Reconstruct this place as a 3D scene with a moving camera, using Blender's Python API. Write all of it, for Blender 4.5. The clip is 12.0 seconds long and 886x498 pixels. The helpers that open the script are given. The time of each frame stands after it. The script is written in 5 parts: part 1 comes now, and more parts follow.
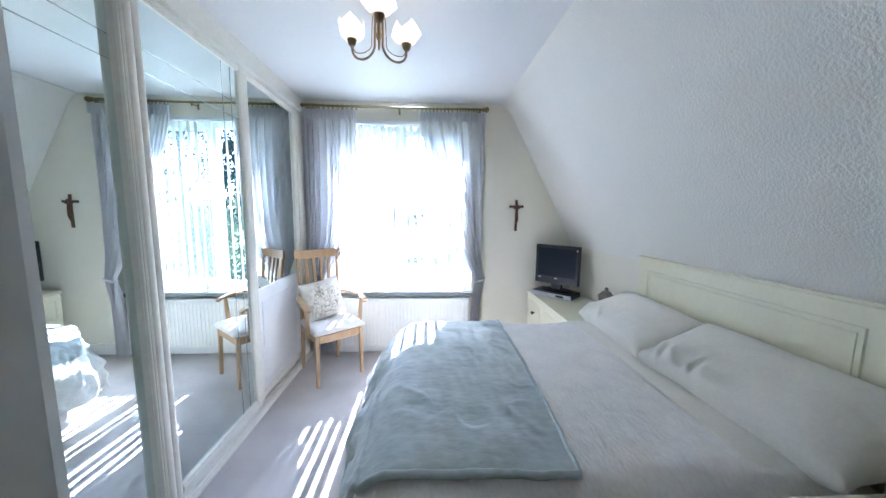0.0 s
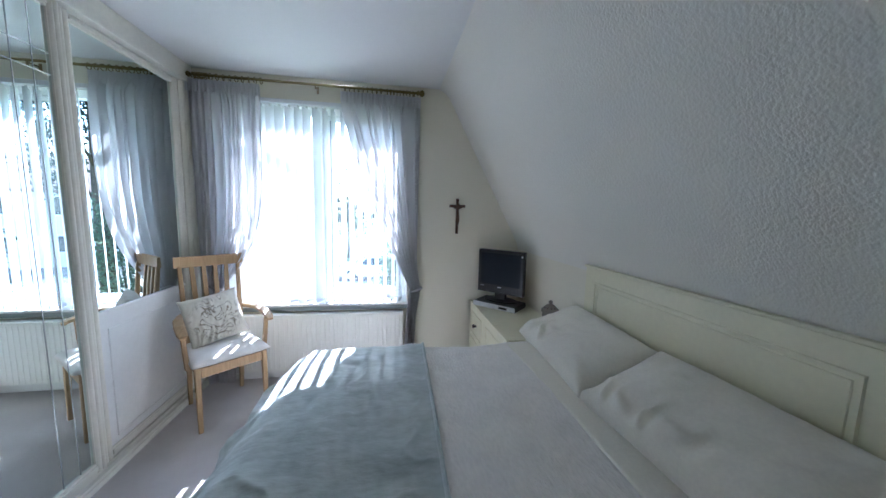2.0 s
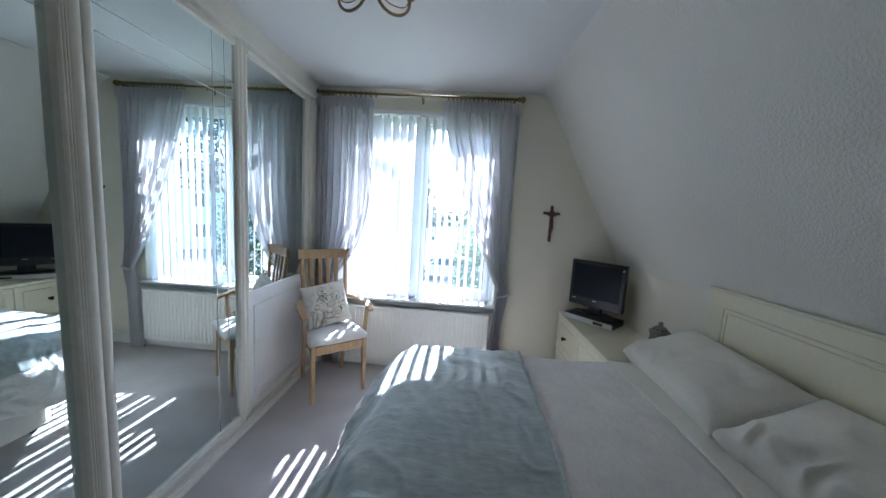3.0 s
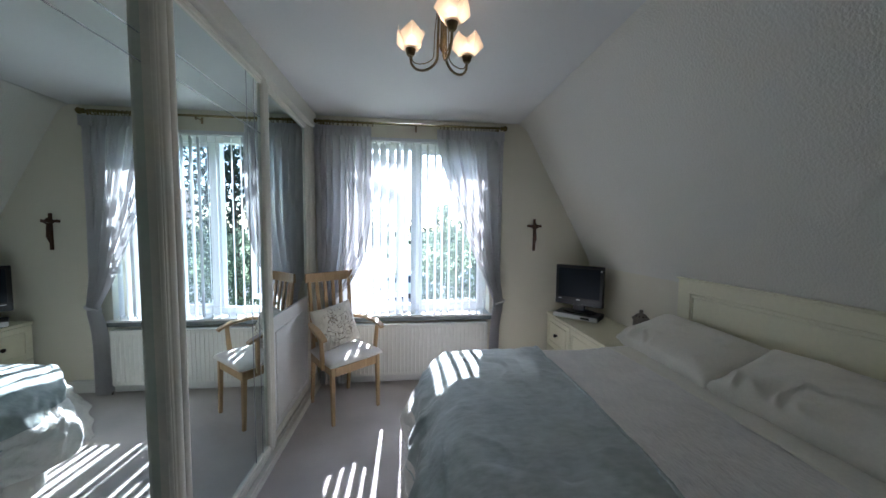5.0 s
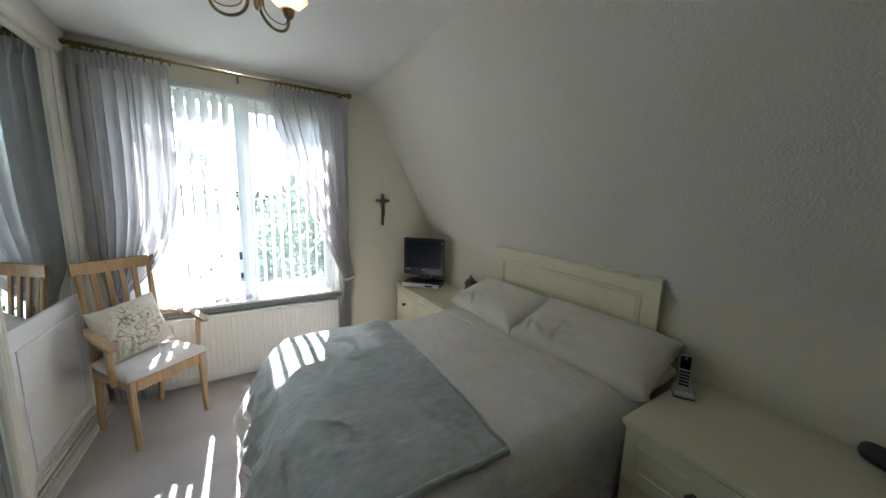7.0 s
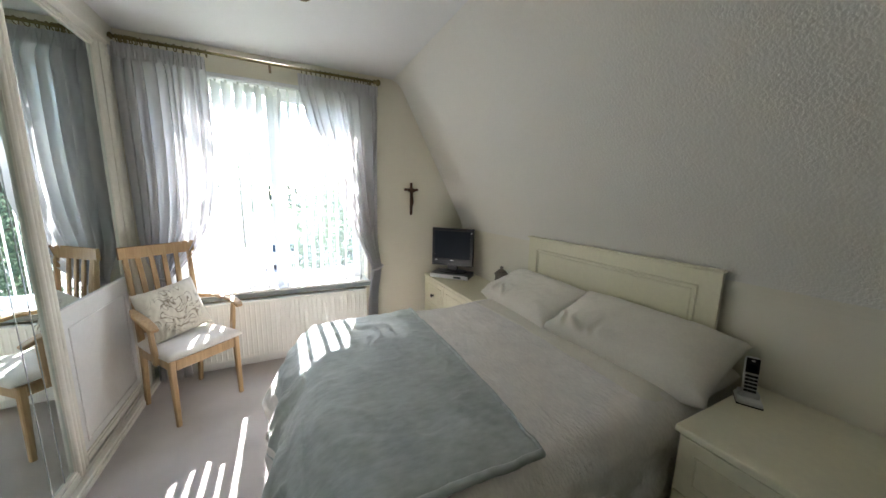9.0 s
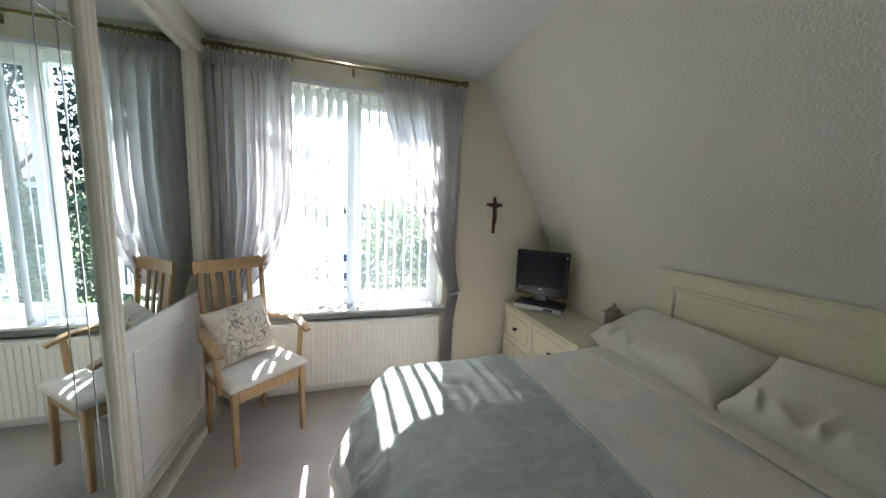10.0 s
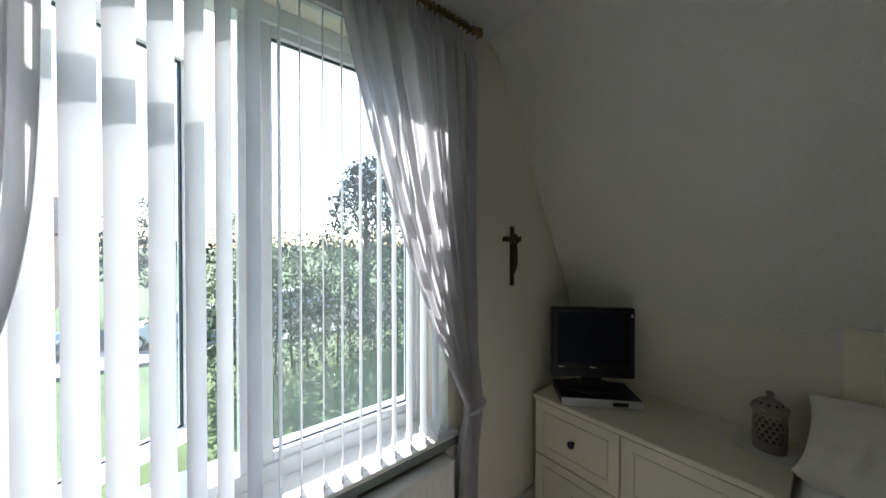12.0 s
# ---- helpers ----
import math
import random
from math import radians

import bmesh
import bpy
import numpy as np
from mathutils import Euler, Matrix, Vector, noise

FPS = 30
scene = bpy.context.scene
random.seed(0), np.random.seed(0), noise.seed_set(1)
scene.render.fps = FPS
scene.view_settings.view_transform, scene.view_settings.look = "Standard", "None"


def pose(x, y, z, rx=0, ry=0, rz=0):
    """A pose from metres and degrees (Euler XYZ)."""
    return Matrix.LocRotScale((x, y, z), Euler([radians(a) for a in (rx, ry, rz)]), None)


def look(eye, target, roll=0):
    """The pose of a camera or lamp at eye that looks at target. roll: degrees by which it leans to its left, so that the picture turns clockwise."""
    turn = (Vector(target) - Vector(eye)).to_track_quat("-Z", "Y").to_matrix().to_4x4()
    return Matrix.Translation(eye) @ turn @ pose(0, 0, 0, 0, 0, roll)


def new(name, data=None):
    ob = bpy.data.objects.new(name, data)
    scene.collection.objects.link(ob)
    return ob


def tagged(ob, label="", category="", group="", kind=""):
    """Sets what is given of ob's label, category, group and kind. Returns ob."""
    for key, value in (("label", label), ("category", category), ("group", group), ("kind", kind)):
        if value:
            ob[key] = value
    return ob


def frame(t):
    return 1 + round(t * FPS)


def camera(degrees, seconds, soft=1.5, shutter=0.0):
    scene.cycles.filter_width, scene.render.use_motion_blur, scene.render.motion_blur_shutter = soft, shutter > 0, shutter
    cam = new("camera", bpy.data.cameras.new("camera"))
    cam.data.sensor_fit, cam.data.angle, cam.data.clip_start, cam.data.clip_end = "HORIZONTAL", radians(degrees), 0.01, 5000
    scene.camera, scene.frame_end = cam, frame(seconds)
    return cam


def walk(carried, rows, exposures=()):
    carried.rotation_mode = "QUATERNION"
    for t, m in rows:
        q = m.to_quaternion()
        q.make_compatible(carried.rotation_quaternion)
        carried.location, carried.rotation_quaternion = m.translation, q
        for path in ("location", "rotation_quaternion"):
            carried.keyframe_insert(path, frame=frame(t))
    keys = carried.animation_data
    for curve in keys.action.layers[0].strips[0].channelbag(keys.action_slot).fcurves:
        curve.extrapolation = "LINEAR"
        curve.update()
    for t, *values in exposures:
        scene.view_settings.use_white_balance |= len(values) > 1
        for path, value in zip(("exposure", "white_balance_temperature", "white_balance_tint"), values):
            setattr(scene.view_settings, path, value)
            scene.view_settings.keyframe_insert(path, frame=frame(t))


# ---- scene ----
cam = camera(109.0, 12.0)
PATH = [
    (0, (-0.158, 0.303, 1.406), (-0.057, 2.287, 1.175), 0.6),
    (0.5, (-0.076, 0.465, 1.421), (0.292, 2.414, 1.169), 0.8),
    (1, (0.018, 0.631, 1.395), (0.562, 2.542, 1.171), 0.8),
    (1.5, (0.099, 0.695, 1.393), (0.689, 2.595, 1.185), -0.1),
    (2, (0.145, 0.680, 1.410), (0.473, 2.640, 1.181), 1.4),
    (2.5, (0.097, 0.679, 1.415), (0.130, 2.666, 1.187), 3.4),
    (3, (-0.040, 0.659, 1.424), (-0.143, 2.643, 1.193), 3.5),
    (5, (-0.472, 0.456, 1.421), (-0.264, 2.441, 1.302), 0.5),
    (5.5, (-0.469, 0.445, 1.429), (-0.118, 2.408, 1.278), 0.9),
    (6, (-0.446, 0.430, 1.432), (0.105, 2.343, 1.238), 0.8),
    (6.5, (-0.424, 0.430, 1.454), (0.363, 2.251, 1.208), 1.4),
    (7, (-0.404, 0.429, 1.473), (0.633, 2.113, 1.177), 1.5),
    (9, (-0.363, 0.496, 1.416), (0.511, 2.264, 1.085), 1.2),
    (9.5, (-0.395, 0.663, 1.416), (0.343, 2.496, 1.106), 1.6),
    (10, (-0.454, 0.963, 1.417), (0.121, 2.862, 1.166), 2.3),
    (10.5, (-0.541, 1.307, 1.428), (-0.026, 3.229, 1.223), 1.7),
    (11, (-0.594, 1.696, 1.442), (-0.031, 3.611, 1.323), 0.6),
    (11.5, (-0.601, 2.043, 1.444), (0.176, 3.885, 1.398), 0.3),
    (12, (-0.593, 2.348, 1.434), (0.668, 3.901, 1.414), -0.0),
]
EXPOSURES = [(0.0, 4.0, 5050, 14), (1.0, 3.55, 5000, 13), (1.5, 3.3, 5050, 12), (2.5, 2.85, 5150, 12), (3.0, 2.69, 5200, 12), (5.0, 2.34, 5500, 12), (6.0, 2.39, 5650, 13), (7.0, 2.79, 6000, 10), (9.0, 3.24, 6200, 12), (10.0, 2.74, 6200, 10), (10.5, 2.44, 6150, 10), (11.5, 1.8, 6200, 10), (12.0, 1.55, 6050, 10)]
walk(cam, [(t, look(eye, target, roll)) for t, eye, target, roll in PATH], EXPOSURES)

# ---- light ----
SUN_EL, SUN_AZ = radians(41.5), radians(0.5)
world = bpy.data.worlds.new("daylight")
scene.world = world
world.use_nodes = True
wn = world.node_tree
sky = wn.nodes.new("ShaderNodeTexSky")
sky.sky_type = "NISHITA"
sky.sun_disc = False
sky.sun_elevation, sky.sun_rotation = SUN_EL, -SUN_AZ
wn.nodes["Background"].inputs["Strength"].default_value = 0.15
wn.links.new(sky.outputs[0], wn.nodes["Background"].inputs["Color"])
sun_data = bpy.data.lights.new("sun", "SUN")
sun_data.energy, sun_data.angle, sun_data.color = 4.5, radians(0.5), (1.0, 0.97, 0.93)
sun = new("sun", sun_data)
to_sun = Vector((-math.sin(SUN_AZ) * math.cos(SUN_EL), math.cos(SUN_AZ) * math.cos(SUN_EL), math.sin(SUN_EL)))
sun.matrix_world = look(to_sun * 40, (0, 0, 0))


# ---- materials ----
def material(name, color, rough=0.6, vary=0.12, scale=6.0, fine=60.0, bump=0.1, depth=0.002, metal=0.0, sheen=0.0,
             transmit=0.0, detail=4.0, by_object=0.0, specular=0.5, stretch=(1, 1, 1)):
    """A surface with broad and fine variation and fine relief, in metres."""
    m = bpy.data.materials.new(name)
    m.use_nodes = True
    n, l = m.node_tree.nodes, m.node_tree.links
    b = n["Principled BSDF"]
    tex = n.new("ShaderNodeTexCoord")
    big, small = n.new("ShaderNodeTexNoise"), n.new("ShaderNodeTexNoise")
    big.inputs["Scale"].default_value, small.inputs["Scale"].default_value = scale, fine
    big.inputs["Detail"].default_value = small.inputs["Detail"].default_value = detail
    l.new(tex.outputs["Object"], big.inputs["Vector"])
    along = n.new("ShaderNodeMapping")
    along.inputs["Scale"].default_value = stretch
    l.new(tex.outputs["Object"], along.inputs["Vector"])
    l.new(along.outputs[0], small.inputs["Vector"])
    mix = n.new("ShaderNodeMix")
    mix.data_type = "RGBA"
    dark, light = [c * (1 - vary) for c in color], [min(1, c * (1 + vary)) for c in color]
    mix.inputs[6].default_value, mix.inputs[7].default_value = (*dark, 1), (*light, 1)
    add = n.new("ShaderNodeMath")
    add.operation = "MULTIPLY_ADD"
    add.inputs[1].default_value = 0.5
    half = n.new("ShaderNodeMath")
    half.operation = "MULTIPLY"
    half.inputs[1].default_value = 0.5
    l.new(small.outputs["Fac"], half.inputs[0])
    l.new(big.outputs["Fac"], add.inputs[0])
    l.new(half.outputs[0], add.inputs[2])
    spread = n.new("ShaderNodeMapRange")
    spread.inputs["From Min"].default_value, spread.inputs["From Max"].default_value = 0.36, 0.64
    l.new(add.outputs[0], spread.inputs["Value"])
    l.new(spread.outputs[0], mix.inputs[0])
    out = mix.outputs[2]
    if by_object:
        info, hue = n.new("ShaderNodeObjectInfo"), n.new("ShaderNodeHueSaturation")
        rng = n.new("ShaderNodeMapRange")
        rng.inputs["To Min"].default_value, rng.inputs["To Max"].default_value = 1 - by_object, 1 + by_object
        l.new(info.outputs["Random"], rng.inputs["Value"])
        l.new(rng.outputs[0], hue.inputs["Value"])
        l.new(out, hue.inputs["Color"])
        out = hue.outputs[0]
    l.new(out, b.inputs["Base Color"])
    b.inputs["Roughness"].default_value, b.inputs["Metallic"].default_value = rough, metal
    b.inputs["Sheen Weight"].default_value = sheen
    b.inputs["Transmission Weight"].default_value = transmit
    b.inputs["Specular IOR Level"].default_value = specular
    if bump:
        r = n.new("ShaderNodeBump")
        r.inputs["Strength"].default_value, r.inputs["Distance"].default_value = bump, depth
        l.new(small.outputs["Fac"], r.inputs["Height"])
        l.new(r.outputs[0], b.inputs["Normal"])
    return m


def wood(name, dark, light, rough=0.45, stretch=(30, 30, 2.0)):
    m = bpy.data.materials.new(name)
    m.use_nodes = True
    n, l = m.node_tree.nodes, m.node_tree.links
    b = n["Principled BSDF"]
    tex, mapping = n.new("ShaderNodeTexCoord"), n.new("ShaderNodeMapping")
    mapping.inputs["Scale"].default_value = stretch
    grain = n.new("ShaderNodeTexNoise")
    grain.inputs["Scale"].default_value, grain.inputs["Detail"].default_value, grain.inputs["Distortion"].default_value = 1.6, 6, 1.2
    ramp = n.new("ShaderNodeValToRGB")
    ramp.color_ramp.elements[0].color, ramp.color_ramp.elements[1].color = (*dark, 1), (*light, 1)
    ramp.color_ramp.elements[0].position, ramp.color_ramp.elements[1].position = 0.3, 0.7
    l.new(tex.outputs["Object"], mapping.inputs["Vector"])
    l.new(mapping.outputs[0], grain.inputs["Vector"])
    l.new(grain.outputs["Fac"], ramp.inputs[0])
    l.new(ramp.outputs[0], b.inputs["Base Color"])
    b.inputs["Roughness"].default_value = rough
    r = n.new("ShaderNodeBump")
    r.inputs["Strength"].default_value, r.inputs["Distance"].default_value = 0.15, 0.001
    l.new(grain.outputs["Fac"], r.inputs["Height"])
    l.new(r.outputs[0], b.inputs["Normal"])
    return m


def cloth_sheer(name, color, through_light, clear, bump=0.2, fine=300.0):
    """A thin fabric: part of the light is scattered back, part through it, a little passes between the threads."""
    m = bpy.data.materials.new(name)
    m.use_nodes = True
    n, l = m.node_tree.nodes, m.node_tree.links
    n.remove(n["Principled BSDF"])
    dif, tra, clr = n.new("ShaderNodeBsdfDiffuse"), n.new("ShaderNodeBsdfTranslucent"), n.new("ShaderNodeBsdfTransparent")
    tex, weave, broad = n.new("ShaderNodeTexCoord"), n.new("ShaderNodeTexNoise"), n.new("ShaderNodeTexNoise")
    weave.inputs["Scale"].default_value, broad.inputs["Scale"].default_value = fine, 5.0
    ramp = n.new("ShaderNodeMix")
    ramp.data_type = "RGBA"
    ramp.inputs[6].default_value, ramp.inputs[7].default_value = (*[c * 0.88 for c in color], 1), (*[min(1, c * 1.08) for c in color], 1)
    l.new(tex.outputs["Object"], weave.inputs["Vector"])
    l.new(tex.outputs["Object"], broad.inputs["Vector"])
    l.new(broad.outputs["Fac"], ramp.inputs[0])
    r = n.new("ShaderNodeBump")
    r.inputs["Strength"].default_value, r.inputs["Distance"].default_value = bump, 0.001
    l.new(weave.outputs["Fac"], r.inputs["Height"])
    for s in (dif, tra):
        l.new(ramp.outputs[2], s.inputs["Color"])
        l.new(r.outputs[0], s.inputs["Normal"])
    a, c = n.new("ShaderNodeMixShader"), n.new("ShaderNodeMixShader")
    a.inputs[0].default_value, c.inputs[0].default_value = through_light, clear
    l.new(dif.outputs[0], a.inputs[1])
    l.new(tra.outputs[0], a.inputs[2])
    l.new(a.outputs[0], c.inputs[1])
    l.new(clr.outputs[0], c.inputs[2])
    l.new(c.outputs[0], n["Material Output"].inputs["Surface"])
    return m


def glow(name, color, strength):
    m = bpy.data.materials.new(name)
    m.use_nodes = True
    n, l = m.node_tree.nodes, m.node_tree.links
    n.remove(n["Principled BSDF"])
    e = n.new("ShaderNodeEmission")
    e.inputs["Color"].default_value, e.inputs["Strength"].default_value = (*color, 1), strength
    l.new(e.outputs[0], n["Material Output"].inputs["Surface"])
    return m


def pane_glass(name, tint=(0.95, 0.98, 0.97)):
    """Thin flat glass: clear straight through, with a weak gloss and a faint bluish veil imitating glare."""
    m = bpy.data.materials.new(name)
    m.use_nodes = True
    n, l = m.node_tree.nodes, m.node_tree.links
    n.remove(n["Principled BSDF"])
    clr, gloss, mix, fres = n.new("ShaderNodeBsdfTransparent"), n.new("ShaderNodeBsdfGlossy"), n.new("ShaderNodeMixShader"), n.new("ShaderNodeLayerWeight")
    clr.inputs["Color"].default_value = (*tint, 1)
    gloss.inputs["Roughness"].default_value = 0.02
    steep, share = n.new("ShaderNodeMath"), n.new("ShaderNodeMath")
    steep.operation, share.operation = "POWER", "MULTIPLY_ADD"
    steep.inputs[1].default_value, share.inputs[1].default_value, share.inputs[2].default_value = 5.0, 0.9, 0.03
    fres.inputs["Blend"].default_value = 0.5
    l.new(fres.outputs["Facing"], steep.inputs[0])
    l.new(steep.outputs[0], share.inputs[0])
    l.new(share.outputs[0], mix.inputs[0])
    l.new(clr.outputs[0], mix.inputs[1])
    l.new(gloss.outputs[0], mix.inputs[2])
    # pale blue translucent share, uneven, stands in for hazy glare over the view
    film, haze = n.new("ShaderNodeBsdfTranslucent"), n.new("ShaderNodeMixShader")
    film.inputs["Color"].default_value = (0.8, 0.88, 0.95, 1)
    tex, streak, veil_share = n.new("ShaderNodeTexCoord"), n.new("ShaderNodeTexNoise"), n.new("ShaderNodeMapRange")
    streak.inputs["Scale"].default_value, streak.inputs["Detail"].default_value = 4.0, 5.0
    veil_share.inputs["To Min"].default_value, veil_share.inputs["To Max"].default_value = 0.006, 0.018
    l.new(tex.outputs["Object"], streak.inputs["Vector"])
    l.new(streak.outputs["Fac"], veil_share.inputs["Value"])
    l.new(veil_share.outputs[0], haze.inputs[0])
    l.new(mix.outputs[0], haze.inputs[1])
    l.new(film.outputs[0], haze.inputs[2])
    l.new(haze.outputs[0], n["Material Output"].inputs["Surface"])
    return m


def mirror_glass(name):
    m = bpy.data.materials.new(name)
    m.use_nodes = True
    b = m.node_tree.nodes["Principled BSDF"]
    b.inputs["Base Color"].default_value = (0.78, 0.86, 0.85, 1)
    b.inputs["Metallic"].default_value, b.inputs["Roughness"].default_value = 1.0, 0.0
    return m


WALL = material("wall_paint", (0.82, 0.78, 0.65), 0.75, 0.02, 1.5, 260, 0.25, 0.001, specular=0.25)
CEIL = material("ceiling_paint", (0.80, 0.79, 0.77), 0.8, 0.02, 1.2, 120, 0.3, 0.0015, specular=0.2)
ARTEX = material("textured_plaster", (0.82, 0.795, 0.72), 0.62, 0.02, 1.2, 105, 0.7, 0.006, detail=1.5, specular=0.3)
CARPET = material("carpet", (0.60, 0.55, 0.52), 0.95, 0.14, 3.0, 420, 0.9, 0.006, sheen=0.3, specular=0.1)
GLOSSWHITE = material("white_gloss_paint", (0.80, 0.79, 0.76), 0.3, 0.03, 4, 40, 0.05, 0.001)
FRAMECREAM = material("cream_door_frame", (0.80, 0.77, 0.675), 0.35, 0.04, 4, 60, 0.06, 0.001)
UPVC = material("white_upvc", (0.82, 0.83, 0.84), 0.25, 0.02, 3, 30, 0.02, 0.001)
GASKET = material("dark_gasket", (0.03, 0.035, 0.05), 0.5, 0.1, 10, 80)
GLASS = pane_glass("window_glass")
MIRROR = mirror_glass("mirror")
GROOVE = material("cut_glass_line", (0.7, 0.76, 0.76), 0.15, 0.05, 5, 40, 0.0, metal=0.6)
BRASS = material("brass", (0.28, 0.23, 0.10), 0.48, 0.12, 20, 120, 0.05, 0.0005, metal=1.0)
ANTIQUE = material("antique_brass", (0.30, 0.23, 0.13), 0.32, 0.2, 20, 120, 0.05, 0.0005, metal=1.0)
CHROME = material("chrome", (0.75, 0.75, 0.76), 0.18, 0.05, 10, 60, 0, metal=1.0)
SLAT = cloth_sheer("blind_fabric", (0.74, 0.745, 0.75), 0.30, 0.0, 0.15, 420)
CURTAIN = cloth_sheer("grey_lilac_voile", (0.735, 0.718, 0.725), 0.52, 0.035, 0.2, 380)
BEIGEWOOD = wood("light_oak", (0.37, 0.235, 0.11), (0.50, 0.34, 0.175))
DARKWOOD = wood("dark_wood", (0.055, 0.025, 0.012), (0.12, 0.055, 0.025))
SEATCLOTH = material("cream_seat_fabric", (0.74, 0.70, 0.64), 0.9, 0.06, 12, 600, 0.5, 0.0015, sheen=0.2)
LINEN = material("white_cotton", (0.84, 0.805, 0.71), 0.85, 0.04, 5, 90, 0.25, 0.003, sheen=0.2, specular=0.2)
QUILT = material("crinkled_white_cotton", (0.86, 0.825, 0.78), 0.88, 0.06, 9, 66, 0.6, 0.009, stretch=(1.5, 0.6, 1), sheen=0.2, specular=0.2)
FLEECE = material("grey_green_fleece", (0.43, 0.472, 0.455), 0.85, 0.15, 7, 38, 0.42, 0.007, stretch=(0.6, 1.3, 1), sheen=0.6, specular=0.2)
DIVAN = material("divan_fabric", (0.66, 0.63, 0.58), 0.9, 0.05, 8, 400, 0.4, 0.001)
CREAM = material("cream_lacquer", (0.80, 0.76, 0.57), 0.38, 0.03, 3, 50, 0.06, 0.001)
GREYGREEN = material("dark_grey_green", (0.22, 0.25, 0.245), 0.5, 0.05, 4, 50, 0.05, 0.001)
IVORY = material("ivory_lacquer", (0.82, 0.78, 0.57), 0.38, 0.03, 3, 50, 0.06, 0.001)
KNOB = material("dark_bronze", (0.05, 0.04, 0.035), 0.3, 0.2, 40, 200, 0.1, 0.0005, metal=0.7)
BLACK = material("black_plastic", (0.012, 0.013, 0.016), 0.28, 0.1, 10, 200, 0.03, 0.0005)
SCREEN = material("dark_screen", (0.010, 0.014, 0.024), 0.30, 0.05, 3, 30, 0, specular=0.15)
SILVER = material("silver_plastic", (0.60, 0.60, 0.61), 0.38, 0.05, 10, 80, 0.02, 0.0005, metal=0.2)
CERAMIC = material("stone_ceramic", (0.23, 0.20, 0.16), 0.6, 0.15, 18, 120, 0.2, 0.001)
LACE = material("lace", (0.72, 0.70, 0.64), 0.9, 0.1, 30, 300, 0.5, 0.001)
RADIATOR = material("radiator_enamel", (0.78, 0.77, 0.72), 0.35, 0.02, 3, 40, 0.03, 0.001)
PALEPLASTIC = material("pale_plastic", (0.62, 0.62, 0.60), 0.4, 0.04, 8, 60, 0.02, 0.0005)
LEATHER = material("black_leather", (0.014, 0.013, 0.013), 0.45, 0.2, 20, 260, 0.5, 0.001)
SHADE = cloth_sheer("frosted_glass_shade", (0.93, 0.84, 0.75), 0.55, 0.06, 0.05, 60)
BULB = glow("lit_bulb", (1.0, 0.68, 0.40), 4.2)
HALLPAINT = material("hall_paint", (0.55, 0.53, 0.49), 0.8, 0.04, 2, 150, 0.2, 0.001)
GRASS = material("grass", (0.12, 0.165, 0.06), 0.9, 0.35, 0.8, 30, 0.8, 0.03)
LEAF = cloth_sheer("foliage", (0.15, 0.185, 0.125), 0.6, 0.0, 0.1, 14)
DARKLEAF = cloth_sheer("dark_foliage", (0.034, 0.046, 0.036), 0.4, 0.0, 0.1, 14)
BARK = material("bark", (0.09, 0.065, 0.045), 0.9, 0.3, 6, 40, 0.8, 0.01)
ASPHALT = material("asphalt", (0.055, 0.055, 0.058), 0.85, 0.15, 2, 120, 0.4, 0.004)
PAVING = material("paving", (0.26, 0.25, 0.23), 0.85, 0.12, 2, 60, 0.3, 0.004)
CARPAINT = material("white_car_paint", (0.72, 0.73, 0.74), 0.2, 0.02, 2, 30, 0)
CARBLUE = material("blue_car_paint", (0.10, 0.20, 0.34), 0.2, 0.03, 2, 30, 0, metal=0.3)
CARGLASS = material("car_glass", (0.02, 0.025, 0.03), 0.08, 0.05, 2, 20, 0)
RUBBER = material("rubber", (0.02, 0.02, 0.02), 0.8, 0.1, 10, 60, 0.1, 0.002)
BRICK = material("brickwork", (0.30, 0.17, 0.12), 0.85, 0.2, 3, 40, 0.4, 0.006)
RENDERED = material("pale_render", (0.66, 0.64, 0.60), 0.85, 0.06, 2, 40, 0.3, 0.004)
ROOFTILE = material("roof_tile", (0.16, 0.10, 0.08), 0.8, 0.25, 3, 20, 0.5, 0.01)


